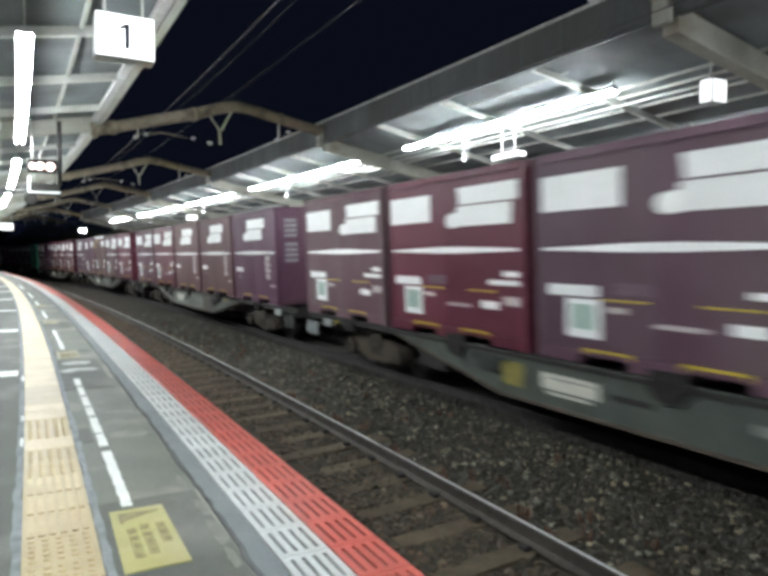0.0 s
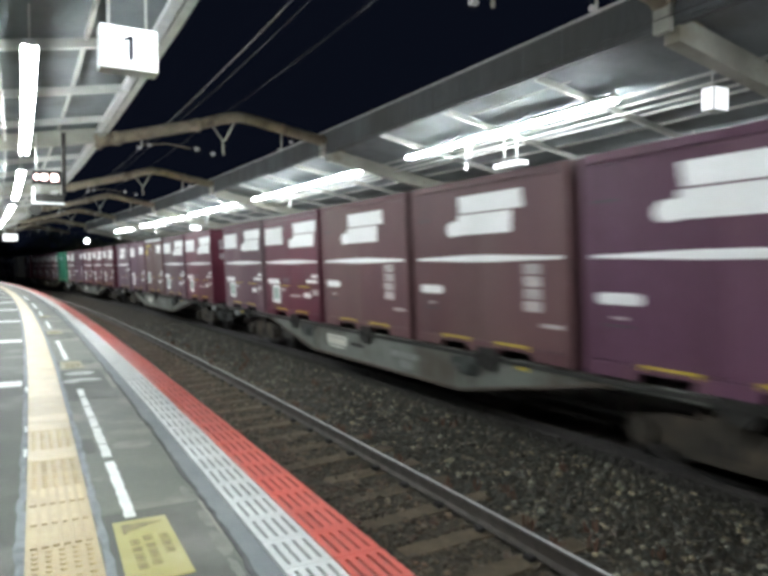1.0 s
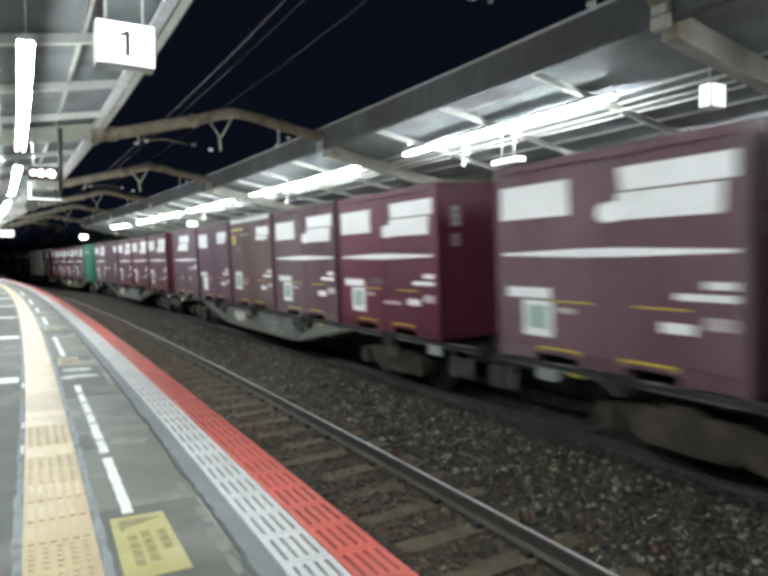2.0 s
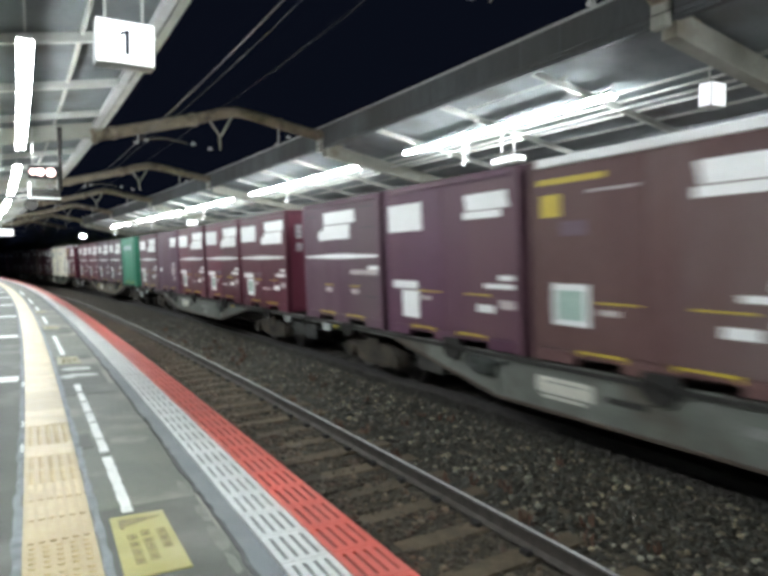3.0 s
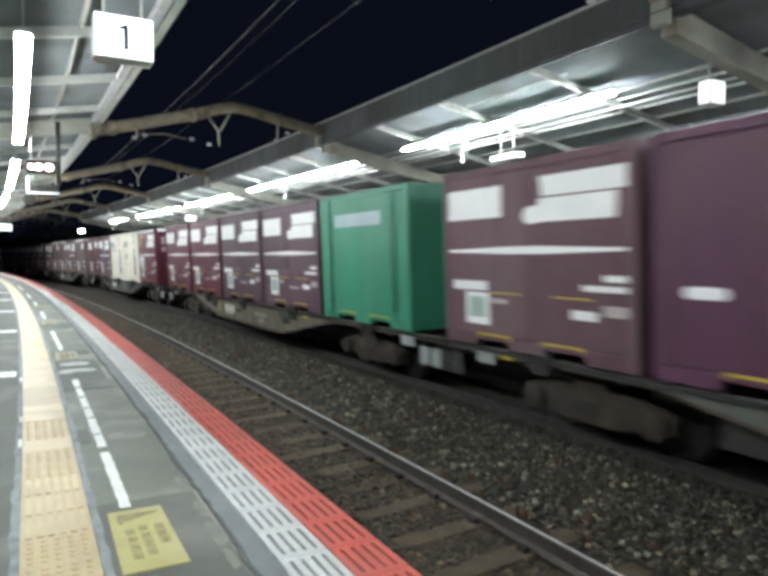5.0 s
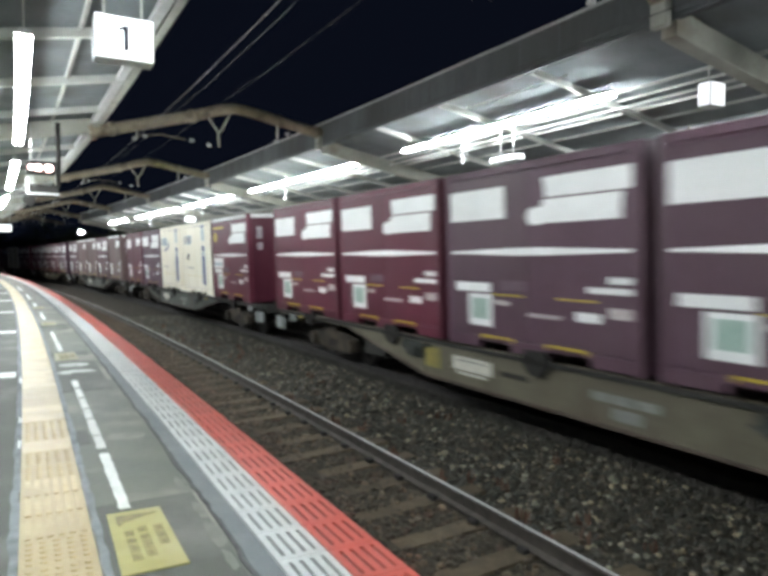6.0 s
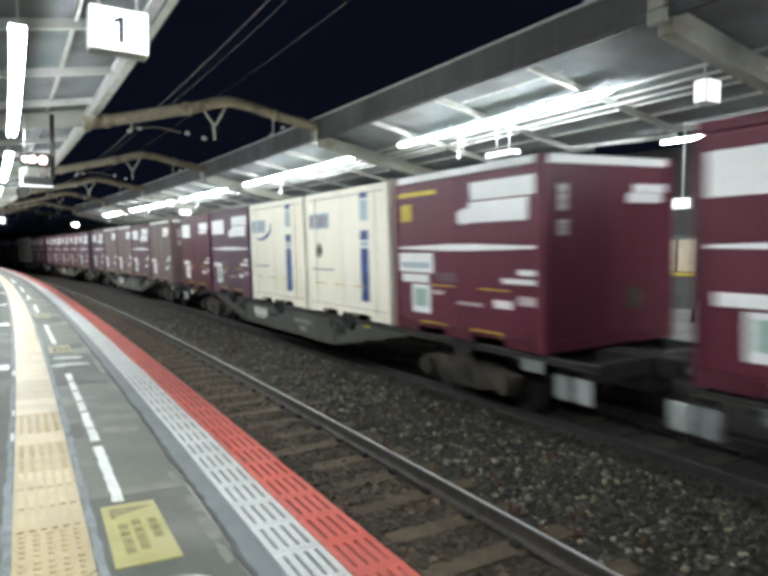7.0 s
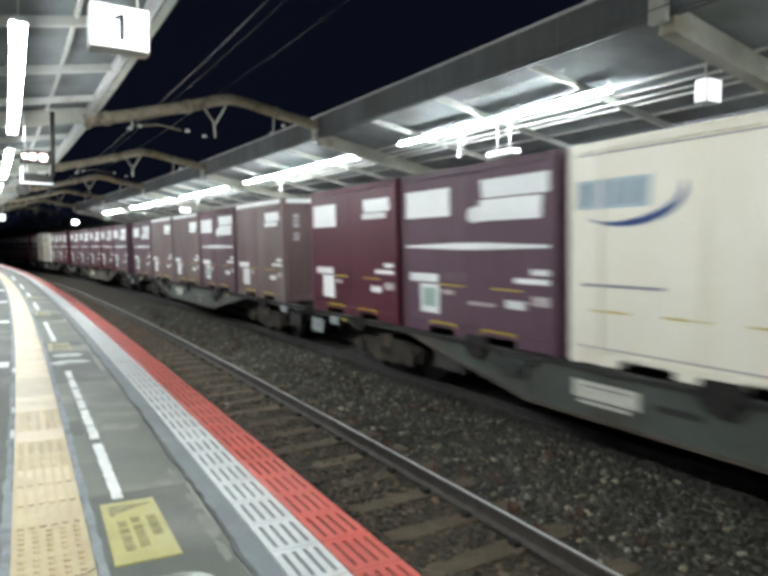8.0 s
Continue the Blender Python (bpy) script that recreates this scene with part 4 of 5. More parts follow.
        decal(ob, 0.15, 3.42, 2.352, 2.368, "decal_grey", "seam", Y)
        decal(ob, 0.15, 3.42, 0.205, 0.222, "decal_old", "seam", Y)
        decal(ob, 0.2, 1.3, 0.9, 0.93, "decal_grey", y=Y)
        for x0 in (0.35, 1.3, 2.2):
            decal(ob, x0, x0 + 0.5, 0.62, 0.64, "decal_yellow", y=Y)
        for i, (a, b) in enumerate(((0.15, 0.36), (0.42, 0.6), (0.66, 0.84), (0.9, 1.02))):
            decal(ob, a, b, 1.80, 2.04, "decal_dim" if kind == "swoosh" else "decal_grey", "text_bar", Y, 0.03)
    if kind == "swoosh":
        for side in (1, -1):
            f = lambda x: side * (L / 2 - x)
            lo, hi = [], []
            for i in range(17):
                u = i / 16
                a = math.radians(222 + 156 * u)
                w = 0.11 * math.sin(math.pi * u) ** 0.9 * (0.45 + 0.75 * u)
                lo.append((0.80 + 0.74 * math.cos(a), 1.90 + 0.34 * math.sin(a)))
                hi.append((0.80 + (0.74 - w) * math.cos(a), 1.90 + (0.34 - w) * math.sin(a)))
            bm = prism(bmesh.new(), [(f(x), z) for x, z in lo + hi[:0:-1][1:]], side * Y, side * (Y + 0.004), "xz")
            part("swoosh", bm, "decal_blue", ob, "blue swoosh")
    if kind == "cream":
        for side in (1, -1):
            f = lambda x: side * (L / 2 - x)
            bm = prism(bmesh.new(), [(f(0.46), 1.30), (f(0.52), 1.20), (f(0.62), 1.14), (f(0.72), 1.22), (f(0.78), 1.32), (f(0.70), 1.42), (f(0.62), 1.47), (f(0.53), 1.40)], side * Y, side * (Y + 0.004), "xz")
            part("emblem", bm, "decal_black", ob, "dark emblem")
            bm = prism(bmesh.new(), [(f(0.54), 1.21), (f(0.62), 1.155), (f(0.71), 1.22), (f(0.66), 1.27), (f(0.57), 1.27)], side * (Y + 0.004), side * (Y + 0.007), "xz")
            part("emblem", bm, "board_yellow", ob, "dull yellow emblem")
    # near end: two small boards and an emblem
    if kind not in ("green", "cream", "swoosh"):
        for x in (1, -1):
            tall = kind in ("mauve", "tan")
            y0, y1 = (-1.00, -0.62) if tall else (-0.95, -0.78)
            for z0, z1 in ((1.72, 2.22), (1.08, 1.62)) if tall else ((1.80, 2.14), (1.49, 1.69)):
                board = part("end_board", boxed(*sorted((x * (L / 2 - 0.012), x * (L / 2 + 0.002))), *sorted((x * y0, x * y1)), z0, z1), "decal_faint" if tall else "decal_grey", ob, "small grey board")
                for q in range(4 if tall else 3):
                    h = (z1 - z0) / (4 if tall else 3)
                    part("text_bar", boxed(*sorted((x * (L / 2 + 0.002), x * (L / 2 + 0.005))), *sorted((x * (y0 + 0.03), x * (y1 - 0.03))), z0 + (q + 0.2) * h, z0 + (q + 0.75) * h), "decal_grey" if tall else "decal_old", board)
            part("warning_label", boxed(*sorted((x * (L / 2 - 0.012), x * (L / 2 + 0.003))), *sorted((x * 0.30, x * 0.58)), 0.48, 0.76), "bark", ob, "faded brown label")
            part("emblem", boxed(*sorted((x * (L / 2 - 0.012), x * (L / 2 + 0.004))), *sorted((x * 0.42, x * 1.06)), 2.04, 2.15), "decal", ob, "white emblem")
            part("emblem", boxed(*sorted((x * (L / 2 - 0.012), x * (L / 2 + 0.004))), *sorted((x * 0.30, x * 0.98)), 1.90, 2.03), "decal", ob, "white emblem")
    return ob


def build_wagon(paint, colour, plate=False):
    w = thing("container_wagon", colour + " flat container wagon with deep fish-belly sides", "wagon", "wagons of the train")
    half = 9.75
    z = ZD - 0.02
    for y in (-1, 1):
        y0, y1 = sorted((y * 1.20, y * 1.12))
        part("side_sill", prism(bmesh.new(), [(-half, z), (half, z), (half, 0.89), (5.75, 0.89), (2.85, 0.375), (-2.85, 0.375), (-5.75, 0.89), (-half, 0.89)], y0, y1), paint, w, colour + " fish-belly side sill")
        part("lower_flange", prism(bmesh.new(), [(-5.75, 0.884), (-2.85, 0.369), (2.85, 0.369), (5.75, 0.884), (5.75, 0.915), (2.84, 0.402), (-2.84, 0.402), (-5.75, 0.915)], *sorted((y * 1.10, y * 1.226))), "flange_rust", w, "rusty lower flange")
        ya, yb = sorted((y * 1.235, y * 1.10))
        bm = boxed(-half, half, ya, yb, z - 0.06, z - 0.005)
        part("sill_flange", bm, "wagon_dark", w)
        for x in (-2.85, 2.85):
            bm = boxed(x - 0.03, x + 0.03, *sorted((y * 1.195, y * 1.225)), 0.385, z - 0.06)
            part("stiffener", bm, paint, w)
        # label boards and small markings on the belly
        f = -y
        part("label_board", boxed(*sorted((2.03 * y, 1.10 * y)), *sorted((y * 1.20, y * 1.212)), 0.61, 0.81), "board_pale", w, "pale label board")
        if plate:
            part("label_board", boxed(*sorted((2.82 * y, 2.40 * y)), *sorted((y * 1.20, y * 1.212)), 0.54, 0.86), "board_yellow", w, "worn yellow board")
        for a in (-0.75, -1.07, -1.39):
            part("text_bar", boxed(*sorted((a * y, (a - 0.28) * y)), *sorted((y * 1.20, y * 1.206)), 0.66, 0.76), "wagon_mark", w)
        part("text_bar", boxed(*sorted((-1.05 * y, -1.45 * y)), *sorted((y * 1.20, y * 1.206)), 0.48, 0.61), "wagon_mark", w)
        part("text_bar", boxed(*sorted((1.95 * y, 1.22 * y)), *sorted((y * 1.20, y * 1.21)), 0.545, 0.58), "board_pale", w)
        part("text_bar", boxed(*sorted((1.90 * y, 1.20 * y)), *sorted((y * 1.212, y * 1.216)), 0.745, 0.765), "wagon_mark", w)
        part("marking", boxed(*sorted((0.9 * y, 0.35 * y)), *sorted((y * 1.20, y * 1.21)), 0.66, 0.73), "wagon_dark", w)
        for x in (-4.3, 8.3):
            part("marking", boxed(x - 0.10, x + 0.10, *sorted((y * 1.20, y * 1.213)), 0.87, 0.93), "decal_yellow", w)
        # dark twistlock housings between the loads
        for i in range(5):
            x = (i - 2) * PITCH + 0.14
            bm = prism(bmesh.new(), [(x - 0.20, z + 0.12), (x + 0.20, z + 0.12), (x + 0.27, z - 0.04), (x + 0.20, z - 0.13), (x + 0.11, z - 0.20), (x - 0.12, z - 0.21), (x - 0.18, z - 0.12), (x - 0.27, z - 0.05)], *sorted((y * 1.205, y * 1.262)))
            disc(bm, x - 0.10, y * 1.27, z - 0.04, 0.045, 0.05, sides=10)
            disc(bm, x + 0.12, y * 1.27, z - 0.02, 0.05, 0.05, sides=10)
            part("lock_housing", bm, "dark_steel", w, "dark container lock casting")
        # brake valves and pipes hung on the sill where the belly begins
        for x in (-3.1, 3.1):
            bm = boxed(x - 0.26, x + 0.24, *sorted((y * 1.202, y * 1.255)), z - 0.34, z - 0.07, bevel=0.03)
            disc(bm, x - 0.05, y * 1.265, z - 0.22, 0.10, 0.06, sides=14)
            disc(bm, x + 0.30, y * 1.23, z - 0.14, 0.07, 0.06, sides=12)
            pipe(bm, [(x - 0.45, y * 1.225, z - 0.10), (x - 0.2, y * 1.235, z - 0.16), (x + 0.2, y * 1.235, z - 0.30), (x + 0.42, y * 1.225, z - 0.20)], 0.025, 6)
            part("brake_valve", bm, "valve_dark", w, "dark green brake valve with pipes")
        part("brake_box", boxed(*sorted((5.2 * y, 4.4 * y)), *sorted((y * 1.10, y * 0.80)), 0.42, 0.84, bevel=0.02), "wagon_dark", w)
        for x in (-1, 1):
            xa = x * 9.55 + 0.13
            for dx in (-0.162, 0.162):
                part("step_panel", boxed(xa + dx - 0.136, xa + dx + 0.136, *sorted((y * 1.22, y * 1.19)), 0.50, 0.80, bevel=0.02), "step_dark" if paint == "wagon_pale" else "step_grey", w, "twin step panel")
            part("end_plate", boxed(*sorted((x * 8.95, x * 8.55)), *sorted((y * 1.205, y * 1.235)), 0.76, 0.92, bevel=0.01), "step_grey", w, "pale plate on the sill's end")
            for dx in (-0.2, 0.2):
                part("step_bracket", boxed(xa + dx - 0.02, xa + dx + 0.02, *sorted((y * 1.19, y * 1.17)), 0.52, z), "wagon_dark", w)
    bm = bmesh.new()
    box(bm, -half, half, -0.25, 0.25, 0.55, z - 0.01)
    for i in range(-12, 13):
        box(bm, i * 0.8 - 0.05, i * 0.8 + 0.05, -1.12, 1.12, z - 0.16, z - 0.02)
    part("centre_sill", bm, "wagon_dark", w)
    for x in (-1, 1):
        part("end_beam", boxed(*sorted((x * half, x * (half - 0.12))), -1.12, 1.12, 0.78, z), "wagon_dark", w, "dark end beam")
        bm = boxed(*sorted((x * half, x * (half + 0.26))), -0.12, 0.12, 0.72, 0.98, bevel=0.03)
        part("coupler", bm, "dark_steel", w)
        xb = x * 7.0
        bogie = part("bogie", boxed(xb - 0.25, xb + 0.25, -1.0, 1.0, 0.50, 0.80), "bogie", w)
        for y in (-1, 1):
            fr = bmesh.new()
            prism(fr, [(xb - 1.15, 0.34), (xb - 0.75, 0.34), (xb - 0.42, 0.24), (xb + 0.42, 0.24), (xb + 0.75, 0.34), (xb + 1.15, 0.34), (xb + 1.15, 0.56), (xb + 0.6, 0.66), (xb - 0.6, 0.66), (xb - 1.15, 0.56)], *sorted((y * 0.98, y * 0.86)))
            part("side_frame", fr, "bogie", bogie)
            for dx in (-0.95, 0.95):
                part("axle_box", disc(bmesh.new(), xb + dx, y * 1.0, 0.43, 0.15, 0.14), "bogie", bogie)
            bm = bmesh.new()
            for dx in (-0.14, 0.0, 0.14):
                disc(bm, xb + dx, y * 0.94, 0.46, 0.06, 0.22, "z", 10)
            part("spring", bm, "dark_steel", bogie)
        for dx in (-0.95, 0.95):
            bm = bmesh.new()
            disc(bm, 0, 0, 0, 0.07, 1.7, sides=12)
            for y in (-0.56, 0.56):
                disc(bm, 0, y, 0, 0.43, 0.10, sides=24)
                disc(bm, 0, y * 0.93, 0, 0.455, 0.03, sides=24)
                for q in range(4):
                    a = q * math.pi / 2
                    disc(bm, 0.24 * math.cos(a), y * 1.1, 0.24 * math.sin(a), 0.05, 0.03, sides=8)
            ws = part("wheelset", bm, "wheel", bogie, "steel wheelset")
            ws.matrix_basis = pose(xb + dx, 0, 0.43)
            ws["spin"] = 1
    return w


LOADS = {
    -2: ("maroon", "maroon", "maroon", "maroon", "maroon"),
    -1: ("maroon", "faded", "dusty", "maroon", "faded"),
    0: ("mauve", "tan", "tan", "maroon", "faded"),
    1: ("maroon", "faded", "brown", "lilac", "plum"),
    2: ("maroon", "maroon", "maroon", "purple", "faded"),
    3: ("green", "dusty", "dusty", "maroon", "maroon"),
    4: ("rimmed", "cream", "swoosh", "dusty", "red"),
    5: ("rust", "faded", "rust", "rust", "faded"),
    6: ("dusty", "maroon", "maroon", "dusty", "maroon"),
    7: ("maroon", "faded", "cream", "cream", "maroon"),
    8: ("maroon", "faded", "maroon", "maroon", "maroon"),
}
PAINTS = {"wagon": "grey-green", "wagon_pale": "pale grey", "wagon_brown": "dirty olive brown"}
WAGONS = {0: "wagon_pale", 1: "wagon_pale", 2: "wagon_pale", 3: "wagon_brown", 5: "wagon_pale", 6: "wagon_brown"}
MOVERS = []


def build_train():
    made = {}
    for k, loads in LOADS.items():
        far = FAR[k]
        mid = far - LC / 2 - 2 * PITCH - 0.30
        paint = WAGONS.get(k, "wagon")
        sort = (paint, k in (-1, 3, 6))
        if sort in made:
            w = copy_thing(made[sort], Matrix.Identity(4))
        else:
            w = made[sort] = build_wagon(paint, PAINTS[paint], sort[1])
        MOVERS.append((w, mid, 0.0))
        for j, kind in enumerate(loads):
            if kind in made:
                c = copy_thing(made[kind], Matrix.Identity(4))
            else:
                c = made[kind] = build_container(kind)
            MOVERS.append((c, far - LC / 2 - (4 - j) * PITCH, ZD))


# small unevenness of the train's roll: seconds and metres
UNEVEN = (0.0, 0.11, 0.5, 0.09, 1.0, 0.0, 1.5, -0.02, 3.0, 0.02, 3.5, 0.03, 4.5, 0.03, 6.0, 0.05, 6.5, 0.15, 7.0, -0.05, 7.5, -0.10, 8.0, -0.03)


def gone(t):
    """How far the train has rolled by t."""
    return 13.93 * t - 0.1665 * t * t + float(np.interp(t, UNEVEN[0::2], UNEVEN[1::2]))


def motions():
    up = Matrix.Translation
    for ob, u, z in MOVERS:
        rows = []
        for i in range(33):
            t = i * 0.25
            rows.append((t, along(u - gone(t), NT2, ZT2, LEAN) @ up((0, 0, z))))
        walk(ob, rows)
        for b in ob.children:
            for ws in b.children:
                if "spin" in ws:
                    p = ws.matrix_basis.translation.copy()
                    walk(ws, [(i / FPS, Matrix.Translation(p) @ Matrix.Rotation(-gone(i / FPS) / 0.43, 4, "Y")) for i in range(241)])


# ---------------------------------------------------------------- far side
def build_far_side():
    p = part("platform", sweep(bmesh.new(), [(7.15, -1.4), (16.0, -1.4), (16.0, 0.0), (7.05, 0.0), (7.05, -0.14), (7.15, -0.16)], S0, S1, 2.0), "platform_side")
    tagged(p, "concrete island platform behind the passing train", "platform", kind="structure")


def build_far_board():
    ob = thing("notice_board", "beige poster board on a grey panel across the tracks", "notice board", m=along(9.0, 10.3, 0.0))
    part("panel", boxed(-0.75, 0.75, -0.03, 0.03, 0.25, 1.72), "fascia", ob, "grey backing panel")
    for x in (-0.55, -0.07, 0.41):
        part("poster", boxed(x - 0.2, x + 0.2, 0.031, 0.04, 1.0, 1.64), "poster", ob, "beige poster")
    part("rail", boxed(-0.75, 0.75, 0.03, 0.06, 0.92, 0.97), "decal_yellow", ob)
    for x in (-0.7, 0.7):
        part("leg", pipe(bmesh.new(), [(x, 0, 0.0), (x, 0, 0.3)], 0.03, 8), "dark_steel", ob)
    sign = thing("lit_sign", "small lit white sign hanging across the tracks", "sign", m=along(8.85, 10.6, 2.28))
    part("case", boxed(-0.24, 0.24, -0.05, 0.05, 0, 0.22, bevel=0.01), "housing", sign)
    part("face", boxed(-0.22, 0.22, 0.0505, 0.056, 0.015, 0.205), "box_glow", sign, "glowing white face")
    part("hanger", pipe(bmesh.new(), [(0, 0, 0.22), (0, 0, 1.75)], 0.02, 6), "steel", sign)


def build_trees():
    """Dark trees beyond the platforms' ends: tapered trunk, limbs, and a crown of many small leaves."""
    first = []
    for v in range(2):
        rng = random.Random(21 + v)
        tree = thing("tree", "dark leafy tree beyond the platform's end at night", "tree", "trees behind the station", m=along(70.0 + 6 * v, 12.0, -1.45))
        bm = bmesh.new()
        rings = []
        for h, r, dx in ((0.0, 0.24, 0.0), (0.3, 0.17, 0.0), (2.0, 0.14, 0.08), (4.2, 0.10, -0.05), (6.4, 0.04, 0.1)):
            rings.append([bm.verts.new((dx + r * math.cos(a), r * math.sin(a), h)) for a in (2 * math.pi * i / 10 for i in range(10))])
        for a, b in zip(rings, rings[1:]):
            for i in range(10):
                bm.faces.new((a[i], a[(i + 1) % 10], b[(i + 1) % 10], b[i]))
        tips = [Vector((0.1, 0, 6.6))]
        for i in range(13):
            h = rng.uniform(1.8, 5.6)
            a = i * 2.4 + rng.uniform(-0.4, 0.4)
            reach = rng.uniform(1.2, 2.5) * (1.15 - 0.09 * h)
            tip = Vector((math.cos(a) * reach, math.sin(a) * reach, h + rng.uniform(0.5, 1.6)))
            pipe(bm, [(0, 0, h), tip * 0.5 + Vector((0, 0, h * 0.5 - 0.1)), tip], 0.035, 5)
            tips += [tip, tip * 0.65 + Vector((0, 0, h * 0.35))]
        part("trunk", bm, "bark", tree, "dark trunk with limbs")
        pts, faces = [], []
        for tip in tips:
            rad = rng.uniform(0.55, 1.0)
            for i in range(150):
                d = Vector((rng.gauss(0, 1), rng.gauss(0, 1), rng.gauss(0, 0.75))) * rad * 0.55
                c = tip + d
                u = Vector((rng.uniform(-1, 1), rng.uniform(-1, 1), rng.uniform(-0.6, 0.6))).normalized() * rng.uniform(0.06, 0.13)
                w = u.cross(Vector((rng.uniform(-1, 1), rng.uniform(-1, 1), 1))).normalized() * 0.05
                k = len(pts)
                pts += [c - u, c + w, c + u, c - w]
                faces.append((k, k + 1, k + 2, k + 3))
        me = bpy.data.meshes.new("crown")
        me.from_pydata([tuple(p) for p in pts], [], faces)
        me.materials.append(M["foliage"])
        new("crown", me).parent = tree
        first.append(tree)
    rng = random.Random(4)
    for i, (s, n) in enumerate(((82, 14.5), (88, 10.8), (96, 13.6), (103, 10.5), (110, 14.2), (118, 11.2), (127, 14.0), (136, 10.6), (146, 13.0), (157, 10.8), (168, 13.2), (180, 11.0))):
        copy_thing(first[i % 2], along(s, n, -1.45) @ Matrix.Rotation(rng.uniform(0, 6.28), 4, "Z") @ Matrix.Diagonal((1.1, 1.1, rng.uniform(0.85, 1.15), 1)))


def build_closing_walls():
    # added walls: the east one stands in for darkness, the west one is unseen
    for n0, n1, z0, z1 in ((-7.25, -7.0, -1.4, 4.0), (16.0, 16.3, -1.4, 4.6)):
        w = part("wall_west" if n0 < 0 else "wall_east", slab(S0, S1, n0, n1, z0, z1, 3.0), "platform_side" if n0 < 0 else "wall")
        tagged(w, "plain closing wall added behind the platform", "wall", kind="structure")


# ---------------------------------------------------------------- panels, tiles, sleepers, stones
def build_edge_panels():
    def panel(w):
        bm = bmesh.new()
        L, t = 0.296, 0.013
        n = 4
        slot = 0.017
        bar = (w - n * slot) / (n + 1)
        for i in range(n + 1):
            y = -w / 2 + i * (bar + slot)
            box(bm, -L / 2 + 0.034, L / 2 - 0.034, y, y + bar, 0, t)
        box(bm, -L / 2, -L / 2 + 0.034, -w / 2, w / 2, 0, t)
        box(bm, L / 2 - 0.034, L / 2, -w / 2, w / 2, 0, t)
        return bm
    for name, w, n, material, label in (("white_edge_strip", 0.222, -0.338, "white_panel", "white slotted anti-slip panels along the platform edge"), ("red_edge_strip", 0.230, -0.106, "red_panel", "red slotted anti-slip panels along the platform edge")):
        strip = tagged(part(name, slab(24.19, 118, n - w / 2, n + w / 2, 0.005, 0.017), material), label, "edge strip", kind="structure")
        tail = part("strip_tail", slab(-60, -2.83, n - w / 2, n + w / 2, 0.005, 0.017), material, strip)
        first = part("panel", panel(w), material, strip)
        first.matrix_basis = along(-2.67, n, 0.0045)
        for i in range(1, 90):
            share("panel", first.data, strip, along(-2.67 + 0.3 * i, n, 0.0045))


def build_tactile():
    strip = tagged(part("tactile_strip", slab(40.05, 118, -1.402, -1.102, -0.002, 0.010), "tactile"), "worn yellow tactile paving strip", "tactile paving", kind="structure")
    part("strip_tail", slab(-60, -2.1, -1.402, -1.102, -0.002, 0.010), "tactile", strip)

    def tile(bars):
        bm = boxed(-0.1496, 0.1496, -0.149, 0.149, 0, 0.008)
        if bars:
            for i in range(6):
                y = -0.115 + i * 0.046
                box(bm, -0.142, 0.142, y - 0.014, y + 0.014, 0.008, 0.0140)
        else:
            for i in range(5):
                for j in range(5):
                    bmesh.ops.create_cone(bm, cap_ends=True, segments=6, radius1=0.018, radius2=0.012, depth=0.006, matrix=Matrix.Translation((-0.11 + i * 0.055, -0.11 + j * 0.055, 0.011)))
        return bm
    kinds = [part("tile", tile(b), "tactile", strip) for b in (False, True)]
    # dirty ground between the raised dots and bars, darkened to paint in their shade
    for k in kinds:
        k.data.materials.append(M["tile_dark"])
        for p in k.data.polygons:
            if abs(p.center.z - 0.008) < 0.0005 and p.area > 0.05:
                p.material_index = 1
    worn = part("tile", boxed(-0.1485, 0.1485, -0.149, 0.149, 0, 0.011, bevel=0.003), "tactile", strip)
    dim = part("tile", boxed(-0.1485, 0.1485, -0.149, 0.149, 0, 0.010, bevel=0.003), "tile_dark", strip, "darker replaced tile")
    dim.matrix_basis = along(-1.95 + 0.3 * 28, -1.252, 0.0)
    worn.matrix_basis = along(-1.95 + 0.3 * 23, -1.252, 0.0)
    for i, s in enumerate((-1.95, -1.65)):
        kinds[i].matrix_basis = along(s, -1.252, 0.0)
    i = 2
    while -1.95 + 0.3 * i < 40:
        s = -1.95 + 0.3 * i
        if i in (23, 28):
            i += 1
            continue
        share("tile", dim.data if i in (29, 30) else worn.data if s > 5.7 else kinds[1].data if 3.2 < s < 4.3 else kinds[0].data, strip, along(s, -1.252, 0.0) @ Matrix.Rotation(random.uniform(-0.006, 0.006), 4, "Z"))
        i += 1


